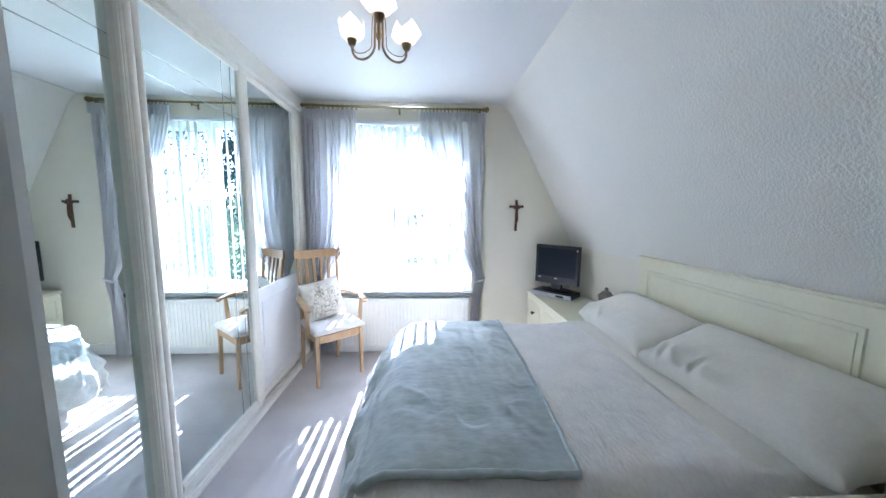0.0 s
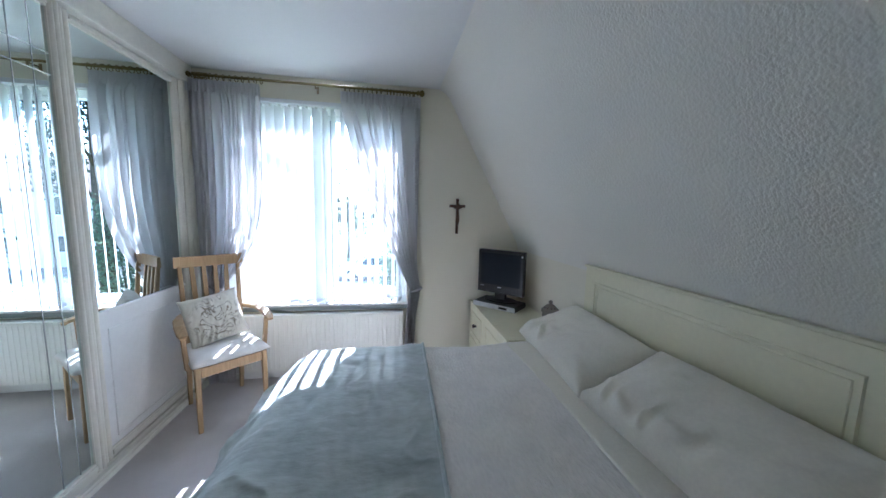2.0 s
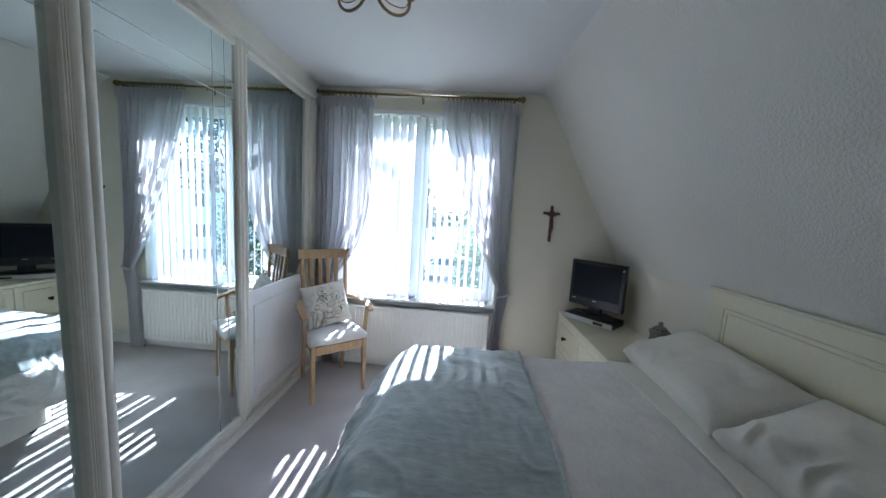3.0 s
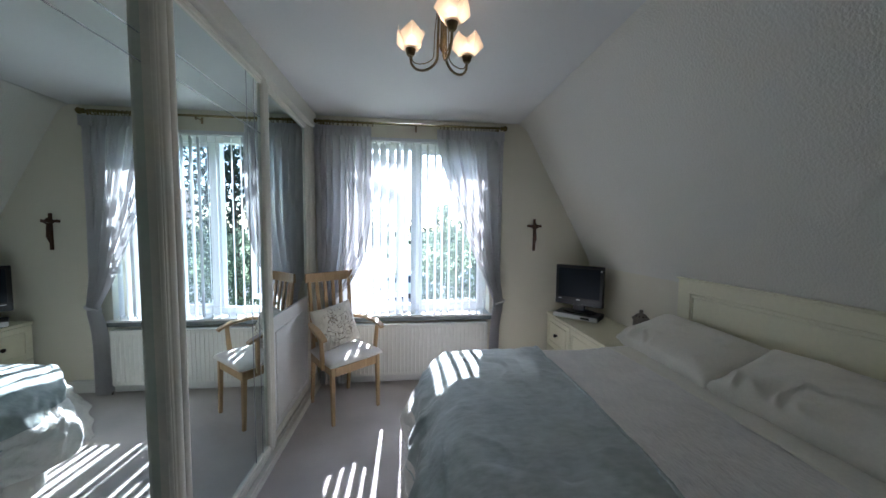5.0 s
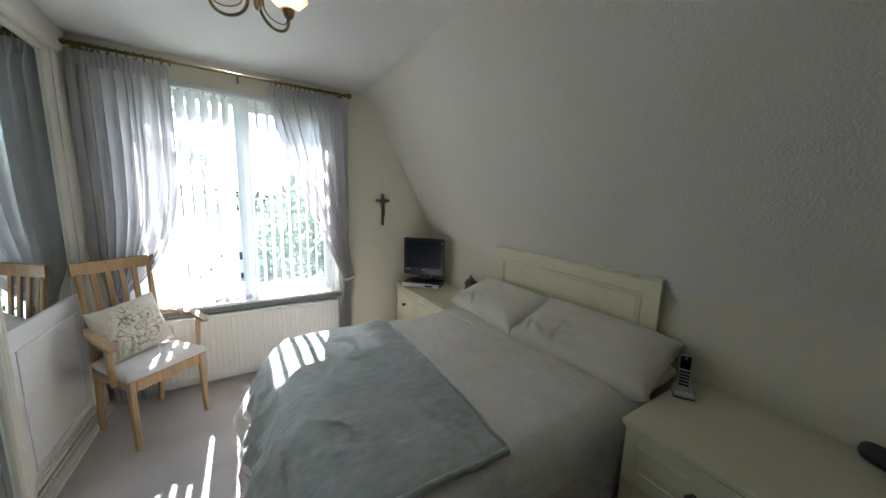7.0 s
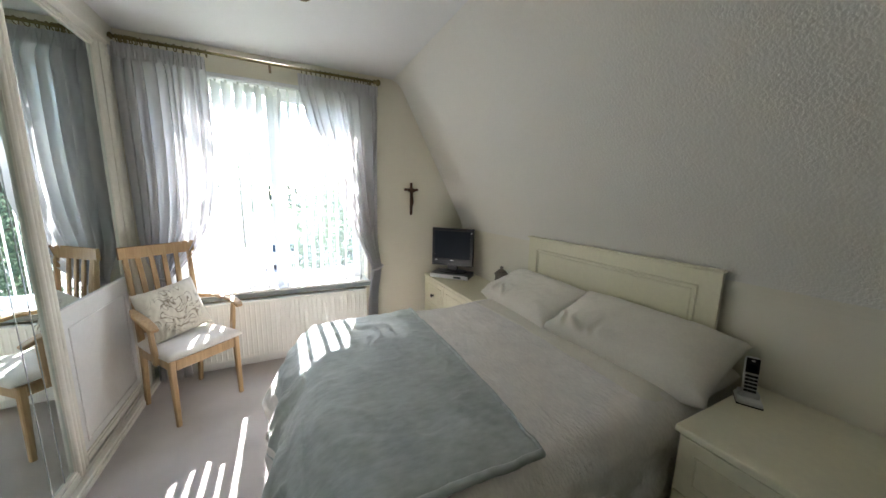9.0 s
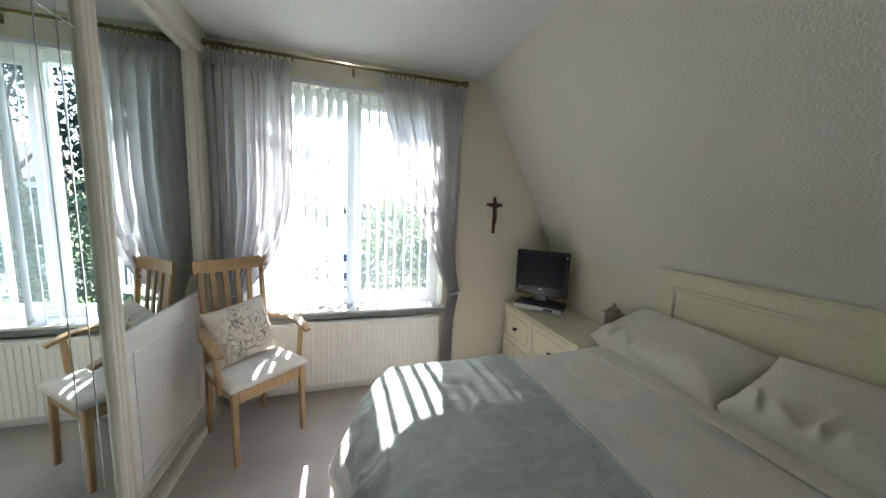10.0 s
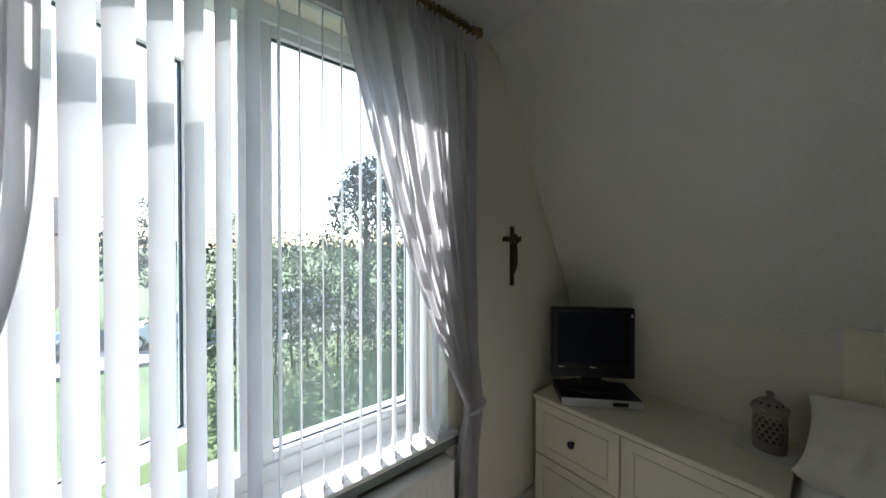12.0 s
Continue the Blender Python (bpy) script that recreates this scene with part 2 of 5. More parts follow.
def printed_cotton():
    """Cream cotton with a drawn brown floral print."""
    m = bpy.data.materials.new("floral_print_cotton")
    m.use_nodes = True
    n, l = m.node_tree.nodes, m.node_tree.links
    b = n["Principled BSDF"]
    tex, warp, wave = n.new("ShaderNodeTexCoord"), n.new("ShaderNodeTexNoise"), n.new("ShaderNodeTexNoise")
    l.new(tex.outputs["Object"], warp.inputs["Vector"])
    l.new(tex.outputs["Object"], wave.inputs["Vector"])
    warp.inputs["Scale"].default_value = 6.0
    wave.inputs["Scale"].default_value, wave.inputs["Detail"].default_value, wave.inputs["Distortion"].default_value = 11.0, 1.5, 2.2
    line = n.new("ShaderNodeValToRGB")
    e = line.color_ramp.elements
    e[0].position, e[1].position = 0.425, 0.525
    e[0].color = e[1].color = (0.70, 0.66, 0.57, 1)
    mid = line.color_ramp.elements.new(0.475)
    mid.color = (0.17, 0.13, 0.08, 1)
    mask = n.new("ShaderNodeTexGradient")
    mask.gradient_type = "SPHERICAL"
    mp = n.new("ShaderNodeMapping")
    mp.inputs["Scale"].default_value = (5.9, 5.9, 5.9)
    l.new(tex.outputs["Object"], mp.inputs["Vector"])
    l.new(mp.outputs[0], mask.inputs["Vector"])
    step = n.new("ShaderNodeMath")
    step.operation = "MULTIPLY_ADD"
    step.inputs[1].default_value, step.inputs[2].default_value = 4.0, 0.0
    step.use_clamp = True
    l.new(mask.outputs["Fac"], step.inputs[0])
    mix = n.new("ShaderNodeMix")
    mix.data_type = "RGBA"
    mix.inputs[6].default_value = (0.70, 0.66, 0.57, 1)
    l.new(step.outputs[0], mix.inputs[0])
    l.new(wave.outputs["Fac"], line.inputs[0])
    l.new(line.outputs[0], mix.inputs[7])
    l.new(mix.outputs[2], b.inputs["Base Color"])
    b.inputs["Roughness"].default_value = 0.9
    return m


PRINT = printed_cotton()


# ---- mesh tools ----
def link(name, bm, mat, smooth=False):
    me = bpy.data.meshes.new(name)
    bmesh.ops.recalc_face_normals(bm, faces=bm.faces)
    bm.to_mesh(me)
    bm.free()
    me.materials.append(mat)
    if smooth:
        me.polygons.foreach_set("use_smooth", [True] * len(me.polygons))
    return new(name, me)


def part(name, bm, mat, parent, label="", smooth=False):
    ob = link(name, bm, mat, smooth)
    ob.parent = parent
    if label:
        ob["label"] = label
    return ob


def again(ob, m, parent=None):
    """Another object on the same mesh."""
    o = new(ob.name.split(".")[0], ob.data)
    o.parent = parent or ob.parent
    o.matrix_basis = m
    return o


def thing(name, m, label, category, group="", kind=""):
    ob = new(name)
    ob.empty_display_size = 0.1
    ob.matrix_basis = m
    return tagged(ob, label, category, group, kind)


def solid(name, bm, mat, label, category="", group="", kind="", smooth=False):
    return tagged(link(name, bm, mat, smooth), label, category, group, kind)


def box(bm, x0, x1, y0, y1, z0, z1, bevel=0.0, segments=2, m=None):
    made = bmesh.ops.create_cube(bm, size=1.0)["verts"]
    t = Matrix.Translation(((x0 + x1) / 2, (y0 + y1) / 2, (z0 + z1) / 2)) @ Matrix.Diagonal((x1 - x0, y1 - y0, z1 - z0, 1))
    bmesh.ops.transform(bm, matrix=(m @ t) if m else t, verts=made)
    if bevel:
        edges = list({e for v in made for e in v.link_edges})
        bmesh.ops.bevel(bm, geom=edges, offset=bevel, segments=segments, affect="EDGES", profile=0.5)
    return bm


def boxed(*a, **k):
    return box(bmesh.new(), *a, **k)


def lathe(bm, profile, steps=24, m=None, close=True):
    """A turned shape: profile is radius, height from bottom to top."""
    rings = []
    for r, z in profile:
        rings.append([bm.verts.new((r * math.cos(2 * math.pi * i / steps), r * math.sin(2 * math.pi * i / steps), z)) for i in range(steps)])
    for a, b in zip(rings, rings[1:]):
        for i in range(steps):
            bm.faces.new((a[i], a[(i + 1) % steps], b[(i + 1) % steps], b[i]))
    if close:
        bm.faces.new(list(reversed(rings[0])))
        bm.faces.new(rings[-1])
    if m:
        bmesh.ops.transform(bm, matrix=m, verts=[v for ring in rings for v in ring])
    return bm


def tube(bm, points, radius, steps=10, flat=1.0):
    """A round bar along points; radius may be a list, flat squashes it in its second axis."""
    pts = [Vector(p) for p in points]
    radii = radius if isinstance(radius, (list, tuple)) else [radius] * len(pts)
    rings, side = [], None
    for i, p in enumerate(pts):
        d = (pts[min(i + 1, len(pts) - 1)] - pts[max(i - 1, 0)]).normalized()
        if side is None:
            side = d.orthogonal().normalized()
        side = (side - d * side.dot(d)).normalized()
        up = d.cross(side)
        rings.append([bm.verts.new(p + radii[i] * (math.cos(a) * side + flat * math.sin(a) * up)) for a in [2 * math.pi * k / steps for k in range(steps)]])
    for a, b in zip(rings, rings[1:]):
        for k in range(steps):
            bm.faces.new((a[k], a[(k + 1) % steps], b[(k + 1) % steps], b[k]))
    bm.faces.new(list(reversed(rings[0])))
    bm.faces.new(rings[-1])
    return bm


def bar(bm, points, w, d, bevel=0.0):
    """A rectangular bar along points in the plane across x: w along x, d in the other direction."""
    pts = [Vector(p) for p in points]
    rings = []
    for i, p in enumerate(pts):
        t = (pts[min(i + 1, len(pts) - 1)] - pts[max(i - 1, 0)]).normalized()
        a = Vector((1, 0, 0))
        b = t.cross(a).normalized()
        ww, dd = (w[i] if isinstance(w, (list, tuple)) else w) / 2, (d[i] if isinstance(d, (list, tuple)) else d) / 2
        c = min(ww, dd) * 0.35
        ring = []
        for sa, sb, ca, cb in ((1, 1, 0, c), (1, 1, c, 0), (-1, 1, c, 0), (-1, 1, 0, c), (-1, -1, 0, c), (-1, -1, c, 0), (1, -1, c, 0), (1, -1, 0, c)):
            ring.append(bm.verts.new(p + a * sa * (ww - ca) + b * sb * (dd - cb)))
        rings.append(ring)
    for a, b in zip(rings, rings[1:]):
        for k in range(8):
            bm.faces.new((a[k], a[(k + 1) % 8], b[(k + 1) % 8], b[k]))
    bm.faces.new(list(reversed(rings[0])))
    bm.faces.new(rings[-1])
    return bm


def grid(bm, nu, nv, f):
    """A sheet of nu by nv cells through f(u, v), 0 to 1 each."""
    vs = [[bm.verts.new(f(i / nu, j / nv)) for j in range(nv + 1)] for i in range(nu + 1)]
    for i in range(nu):
        for j in range(nv):
            bm.faces.new((vs[i][j], vs[i + 1][j], vs[i + 1][j + 1], vs[i][j + 1]))
    return bm


def frame_bars(bm, x0, x1, z0, z1, w, y0, y1, bevel=0.004):
    """Four bars round an upright opening, butted end to end."""
    box(bm, x0, x0 + w, y0, y1, z0, z1, bevel)
    box(bm, x1 - w, x1, y0, y1, z0, z1, bevel)
    box(bm, x0 + w, x1 - w, y0, y1, z0, z0 + w, bevel)
    box(bm, x0 + w, x1 - w, y0, y1, z1 - w, z1, bevel)
    return bm


# ---- the room ----
NORTH, WEST, EAST, CEILING, SOUTH = 3.40, -1.325, 1.30, 2.42, -0.42
OPEN_X0, OPEN_X1, OPEN_Z0, OPEN_Z1 = -1.15, 0.29, 0.625, 2.25


def structure(name, bm, mat, label, smooth=False):
    return solid(name, bm, mat, label, "", kind="structure", smooth=smooth)


structure("floor", boxed(-2.1, 1.47, -1.9, NORTH + 0.02, -0.2, 0.0), CARPET, "pale beige-pink cut pile carpet across the bedroom")
structure("ceiling", boxed(-2.1, 0.76, -1.9, NORTH + 0.02, CEILING, CEILING + 0.12), CEIL, "flat white painted bedroom ceiling")

bm = bmesh.new()
box(bm, -2.1, OPEN_X0, NORTH, NORTH + 0.30, -0.2, 2.6)
box(bm, OPEN_X1, 1.47, NORTH, NORTH + 0.30, -0.2, 2.6)
box(bm, OPEN_X0, OPEN_X1, NORTH, NORTH + 0.30, -0.2, OPEN_Z0)
box(bm, OPEN_X0, OPEN_X1, NORTH, NORTH + 0.30, OPEN_Z1, 2.6)
structure("wall_north", bm, WALL, "cream painted gable wall round the bedroom window")


def slope_profile():
    """The low side wall that leans over into the sloping ceiling, both bends rounded."""
    low, knee, head = Vector((EAST, 0.0)), Vector((EAST, 1.115)), Vector((0.590, CEILING))
    end = Vector((0.30, CEILING))
    pts = [Vector((EAST, -0.2)), low]
    for a, k, b, r in ((low, knee, head, 0.09), (knee, head, end, 0.10)):
        p, q = k + (a - k).normalized() * r, k + (b - k).normalized() * r
        for i in range(9):
            s = i / 8
            pts.append(p * (1 - s) ** 2 + k * 2 * s * (1 - s) + q * s * s)
    return [p for p in pts if p.y < CEILING - 0.0015]


bm = bmesh.new()
inner = slope_profile()
ring = [(p.x, p.y) for p in inner] + [(inner[-1].x + 0.12, CEILING + 0.12), (1.48, 1.30), (1.48, -0.2)]
for y in (-1.9, NORTH):
    for x, z in ring:
        bm.verts.new((x, y, z))
bm.verts.ensure_lookup_table()
count = len(ring)
for i in range(count):
    j = (i + 1) % count
    bm.faces.new((bm.verts[i], bm.verts[j], bm.verts[count + j], bm.verts[count + i]))
bm.faces.new([bm.verts[i] for i in range(count)])
bm.faces.new([bm.verts[count + i] for i in range(count)])
east = structure("wall_east", bm, ARTEX, "white textured plaster wall leaning over into a sloping ceiling above a cream strip")
east.data.materials.append(WALL)
for poly in east.data.polygons:
    if poly.center.z < 1.10:
        poly.material_index = 1

bm = bmesh.new()
box(bm, WEST - 0.12, WEST, SOUTH, 0.72, 0, CEILING)
box(bm, -2.1, -2.0, -1.9, NORTH, 0, CEILING)
structure("wall_west", bm, WALL, "cream painted wall beside and behind the wardrobe")
bm = bmesh.new()
box(bm, -2.0, -0.47, SOUTH - 0.12, SOUTH, 0, CEILING)
box(bm, 0.38, EAST, SOUTH - 0.12, SOUTH, 0, CEILING)
box(bm, -0.47, 0.38, SOUTH - 0.12, SOUTH, 2.04, CEILING)
structure("wall_south", bm, WALL, "cream painted wall with the doorway to the landing")
structure("landing_wall", boxed(-2.0, EAST, -1.9, -1.8, 0, CEILING), HALLPAINT, "plain wall of the landing beyond the doorway")

bm = bmesh.new()
box(bm, WEST + 0.01, EAST - 0.001, NORTH - 0.016, NORTH, 0, 0.10, 0.004)
structure("baseboard", bm, GLOSSWHITE, "white gloss skirting board under the window")

# the open bedroom door: hinged at the doorway's side, swung in
door = thing("door_1", pose(-0.430, SOUTH + 0.02, 0, 0, 0, 78), "white painted flush door standing half open into the bedroom", "door", kind="structure")
leaf = part("door_leaf", boxed(0.0, 0.79, -0.038, 0.0, 0.012, 2.02, 0.003), GLOSSWHITE, door)
bm = bmesh.new()
lathe(bm, [(0.024, 0), (0.024, 0.006), (0.009, 0.01), (0.009, 0.045), (0.012, 0.05)], 16, pose(0.73, -0.038, 1.0, 90))
tube(bm, [(0.73, -0.083, 1.0), (0.68, -0.086, 1.0), (0.62, -0.083, 0.998)], 0.009)
part("door_handle", bm, BRASS, leaf, "brass lever handle", smooth=True)
bm = bmesh.new()
frame_x = ((-0.52, -0.47), (0.38, 0.43))
for a, b in frame_x:
    box(bm, a, b, SOUTH, SOUTH + 0.018, 0, 2.08, 0.004)
box(bm, -0.47, 0.38, SOUTH, SOUTH + 0.018, 2.04, 2.08, 0.004)
structure("trim", bm, GLOSSWHITE, "white gloss architrave round the doorway")


# ---- fitted wardrobe with sliding mirror doors ----
def stile(bm, y0, y1, z0, z1, x0=WEST - 0.02, back=0.0):
    """An upright frame member: one profile with two rounded ridges, drawn out upwards."""
    w = y1 - y0
    face = WEST - back
    prof = [(x0, y0), (face + 0.008, y0)]
    for k in range(25):
        q = k / 24
        prof.append((face + 0.010 + 0.011 * abs(math.sin(2 * math.pi * q)) ** 0.7, y0 + w * (0.04 + 0.92 * q)))
    prof += [(face + 0.008, y1), (x0, y1)]
    lo = [bm.verts.new((x, y, z0)) for x, y in prof]
    hi = [bm.verts.new((x, y, z1)) for x, y in prof]
    for i in range(len(prof)):
        j = (i + 1) % len(prof)
        bm.faces.new((lo[i], lo[j], hi[j], hi[i]))
    bm.faces.new(lo)
    bm.faces.new(list(reversed(hi)))


wardrobe = thing("fitted_wardrobe", pose(0, 0, 0), "cream framed fitted wardrobe with sliding mirror doors along the wall", "wardrobe")
DOOR_Z0, DOOR_Z1 = 0.055, 2.285
bm = bmesh.new()
box(bm, WEST - 0.13, WEST + 0.035, 0.72, NORTH - 0.018, DOOR_Z1 + 0.002, CEILING - 0.001, 0.003)
box(bm, WEST + 0.033, WEST + 0.045, 0.72, NORTH - 0.018, DOOR_Z1 + 0.002, DOOR_Z1 + 0.028, 0.004)
part("header", bm, FRAMECREAM, wardrobe, "cream header board with a lipped top track")
bm = bmesh.new()
box(bm, WEST - 0.13, WEST + 0.05, 0.72, NORTH - 0.018, 0.001, 0.030, 0.003)
for k in range(3):
    box(bm, WEST - 0.095 + 0.047 * k, WEST - 0.089 + 0.047 * k, 0.72, NORTH - 0.02, 0.028, 0.05, 0.001)
box(bm, WEST + 0.030, WEST + 0.044, 0.72, NORTH - 0.02, 0.028, 0.046, 0.003)
part("bottom_track", bm, FRAMECREAM, wardrobe, "cream bottom track with sliding grooves")
bm = bmesh.new()
stile(bm, 3.265, 3.38, 0.03, DOOR_Z1, WEST - 0.13)
part("end_post", bm, FRAMECREAM, wardrobe)
part("side_panel", boxed(WEST - 0.60, WEST - 0.135, 0.722, 0.74, 0.0, CEILING - 0.002), FRAMECREAM, wardrobe)


def mirror_door(y0, y1, left, right, solid_to=None, verticals=True, back=0.0, deep=0.0):
    """One sliding door; back says how far it runs behind the front track, deep how far its glass is set in."""
    face = WEST - back
    a, b = y0 + left, y1 - right
    low = solid_to if solid_to else DOOR_Z0 + 0.05
    d = part("mirror_door", boxed(face - deep - 0.006, face - deep, a - 0.004, b + 0.004, low, DOOR_Z1 - 0.036), MIRROR, wardrobe, "silvered mirror sliding door")
    for c0, c1 in ((y0, a), (b, y1)):
        bm = bmesh.new()
        stile(bm, c0, c1, DOOR_Z0, DOOR_Z1, face - deep - 0.02, back)
        part("stile", bm, FRAMECREAM, d, "ridged cream stile")
    for z0, z1 in ((DOOR_Z0, DOOR_Z0 + 0.05), (DOOR_Z1 - 0.04, DOOR_Z1)):
        bm = boxed(face - deep - 0.02, face + 0.012, a, b, z0, z1, 0.003)
        box(bm, face + 0.010, face + 0.018, a, b, z0 + 0.012, z1 - 0.012, 0.003)
        part("rail", bm, FRAMECREAM, d, "cream door rail")
    if solid_to:
        part("lower_panel", boxed(face - 0.018, face + 0.004, a, b, DOOR_Z0 + 0.05, solid_to, 0.002), GLOSSWHITE, d, "white moulded lower panel")
        part("middle_rail", boxed(face + 0.004, face + 0.012, a, b, solid_to - 0.018, solid_to, 0.003), GLOSSWHITE, d)
        for za, zb in ((0.14, 0.155), (solid_to - 0.115, solid_to - 0.10)):
            part("moulding", boxed(face + 0.003, face + 0.010, a + 0.05, b - 0.05, za, zb, 0.003), GLOSSWHITE, d)
        for ya, yb in ((a + 0.05, a + 0.065), (b - 0.065, b - 0.05)):
            part("moulding", boxed(face + 0.003, face + 0.010, ya, yb, 0.155, solid_to - 0.115, 0.003), GLOSSWHITE, d)
    else:
        for z in (1.965, 2.055):
            part("cut_line", boxed(face - deep, face - deep + 0.0015, a + 0.002, b - 0.002, z - 0.002, z + 0.002), GROOVE, d, "fine cut decorative line")
        for y in (b - 0.15, b - 0.07) if verticals else ():
            part("cut_line", boxed(face - deep, face - deep + 0.0015, y - 0.0018, y + 0.0018, low + 0.004, DOOR_Z1 - 0.042), GROOVE, d, "fine cut decorative line")
    return d


mirror_door(0.745, 1.650, 0.05, 0.022, verticals=False, back=0.008, deep=0.020)
mirror_door(1.652, 2.452, 0.075, 0.050)
mirror_door(2.454, 3.262, 0.060, 0.05, solid_to=0.855, back=0.015)

# ---- window ----
FRAME_Y0, FRAME_Y1 = NORTH + 0.15, NORTH + 0.22
MULLION = -0.43
window = thing("window_1", pose(0, 0, 0), "white plastic framed window with one casement standing open", "window", kind="structure")
bm = frame_bars(bmesh.new(), OPEN_X0, OPEN_X1, OPEN_Z0, OPEN_Z1, 0.062, FRAME_Y0, FRAME_Y1)
box(bm, MULLION - 0.034, MULLION + 0.034, FRAME_Y0, FRAME_Y1, OPEN_Z0 + 0.062, OPEN_Z1 - 0.062, 0.004)
part("window_frame", bm, UPVC, window)
px0, px1, pz0, pz1 = MULLION + 0.034, OPEN_X1 - 0.062, OPEN_Z0 + 0.062, OPEN_Z1 - 0.062
fixed = part("window_bead", frame_bars(bmesh.new(), px0, px1, pz0, pz1, 0.032, FRAME_Y0 + 0.012, FRAME_Y1 - 0.008, 0.003), UPVC, window)
part("gasket", frame_bars(bmesh.new(), px0 + 0.032, px1 - 0.032, pz0 + 0.032, pz1 - 0.032, 0.005, FRAME_Y0 + 0.031, FRAME_Y0 + 0.043, 0.0), GASKET, fixed, "dark rubber glazing strip")
pane = part("pane", boxed(px0 + 0.034, px1 - 0.034, FRAME_Y0 + 0.034, FRAME_Y0 + 0.040, pz0 + 0.034, pz1 - 0.034), GLASS, fixed)
pane.visible_shadow = False
# the casement, hinged at its outer upright and pushed outwards
sx = MULLION - 0.034 - (OPEN_X0 + 0.062) - 0.006
sash = part("casement", frame_bars(bmesh.new(), 0, sx, 0, pz1 - pz0 - 0.006, 0.058, 0.0, 0.055, 0.004), UPVC, window, "white casement pushed open")
sash.matrix_basis = pose(OPEN_X0 + 0.065, FRAME_Y1 - 0.01, pz0 + 0.003, 0, 0, 29)
part("gasket", frame_bars(bmesh.new(), 0.058, sx - 0.058, 0.058, pz1 - pz0 - 0.064, 0.006, 0.021, 0.033, 0.0), GASKET, sash, "dark rubber glazing strip")
part("edge_seal", boxed(sx - 0.001, sx + 0.003, 0.018, 0.038, 0.03, pz1 - pz0 - 0.04, 0.001), GASKET, sash, "dark rubber edge seal")
pane = part("pane", boxed(0.062, sx - 0.062, 0.024, 0.030, 0.062, pz1 - pz0 - 0.068), GLASS, sash)
pane.visible_shadow = False
bm = boxed(sx - 0.045, sx - 0.018, -0.014, 0.0, 0.66, 0.76, 0.005)
tube(bm, [(sx - 0.031, -0.012, 0.73), (sx - 0.031, -0.04, 0.73), (sx - 0.031, -0.045, 0.70), (sx - 0.03, -0.04, 0.61)], 0.009)
part("handle", bm, CHROME, sash, "white and chrome casement handle")
bm = boxed(OPEN_X0 - 0.05, OPEN_X1 + 0.035, NORTH - 0.036, NORTH - 0.001, OPEN_Z0 - 0.014, OPEN_Z0 + 0.004, 0.005, 2)
box(bm, OPEN_X0 + 0.001, OPEN_X1 - 0.001, NORTH - 0.001, FRAME_Y0 - 0.001, OPEN_Z0 + 0.001, OPEN_Z0 + 0.004)
part("sill_edge", boxed(OPEN_X0 - 0.045, OPEN_X1 + 0.03, NORTH - 0.032, NORTH - 0.001, OPEN_Z0 - 0.050, OPEN_Z0 - 0.0145, 0.003), GREYGREEN, window, "dark grey-green edge under the window board")
part("window_sill", bm, GLOSSWHITE, window, "white gloss window board with rounded nose")
part("outer_sill", boxed(OPEN_X0 + 0.002, OPEN_X1 - 0.002, FRAME_Y1 + 0.001, NORTH + 0.36, OPEN_Z0 + 0.001, OPEN_Z0 + 0.03, 0.004), UPVC, window)

# vertical blind hanging in the window recess
blind = thing("vertical_blind", pose(0, NORTH + 0.012, OPEN_Z1), "white fabric vertical blind with its slats turned open", "window blind")
bm = boxed(OPEN_X0 + 0.01, OPEN_X1 - 0.01, -0.022, 0.022, -0.034, -0.002, 0.003)
box(bm, OPEN_X0 + 0.012, OPEN_X1 - 0.012, -0.008, 0.008, -0.038, -0.033, 0)
part("headrail", bm, UPVC, blind)
SLAT_W, SLAT_H = 0.089, 1.560


def slat_sheet(u, v):
    w = u - 0.5
    return Vector((w * SLAT_W, 0.010 * (0.25 - w * w) * 2, -0.055 - v * SLAT_H))


slat = part("slat", grid(bmesh.new(), 6, 1, slat_sheet), SLAT, blind, smooth=True)
weight = part("bottom_weight", boxed(-SLAT_W * 0.48, SLAT_W * 0.48, 0.000, 0.006, -0.055 - SLAT_H - 0.001, -0.055 - SLAT_H + 0.03, 0.002), SLAT, slat)
hook = part("hanger", boxed(-0.012, 0.012, -0.002, 0.002, -0.056, -0.036, 0.001), PALEPLASTIC, slat)
positions = [OPEN_X0 + 0.037 + 0.0672 * k for k in range(21)]
rng = random.Random(4)
for k, x in enumerate(positions):
    turn = rng.uniform(-3, 3) + (58 if x < MULLION + 0.03 else 71)
    m = pose(x + rng.uniform(-0.004, 0.004), 0, 0, 0, 0, turn)
    if k == 0:
        slat.matrix_basis = m
    else:
        s = again(slat, m)
        again(weight, Matrix(), s)
        again(hook, Matrix(), s)

# ---- curtain rail and curtains ----
RAIL_Y, RAIL_Z = NORTH - 0.085, 2.345
rail = thing("curtain_rail", pose(0, RAIL_Y, RAIL_Z), "brass curtain pole with rings and ball ends over the window", "curtain rail")
bm = tube(bmesh.new(), [(-1.27, 0, 0), (0.345, 0, 0)], 0.0095, 14)
part("pole", bm, BRASS, rail, smooth=True)
profile = [(0.013, 0), (0.019, 0.004), (0.019, 0.012), (0.010, 0.018), (0.022, 0.030), (0.025, 0.042), (0.018, 0.056), (0.004, 0.062)]
finial = part("finial", lathe(bmesh.new(), profile, 18, pose(0.345, 0, 0, 0, 90)), BRASS, rail, smooth=True)
again(finial, pose(-0.925, 0, 0, 0, 0, 180))
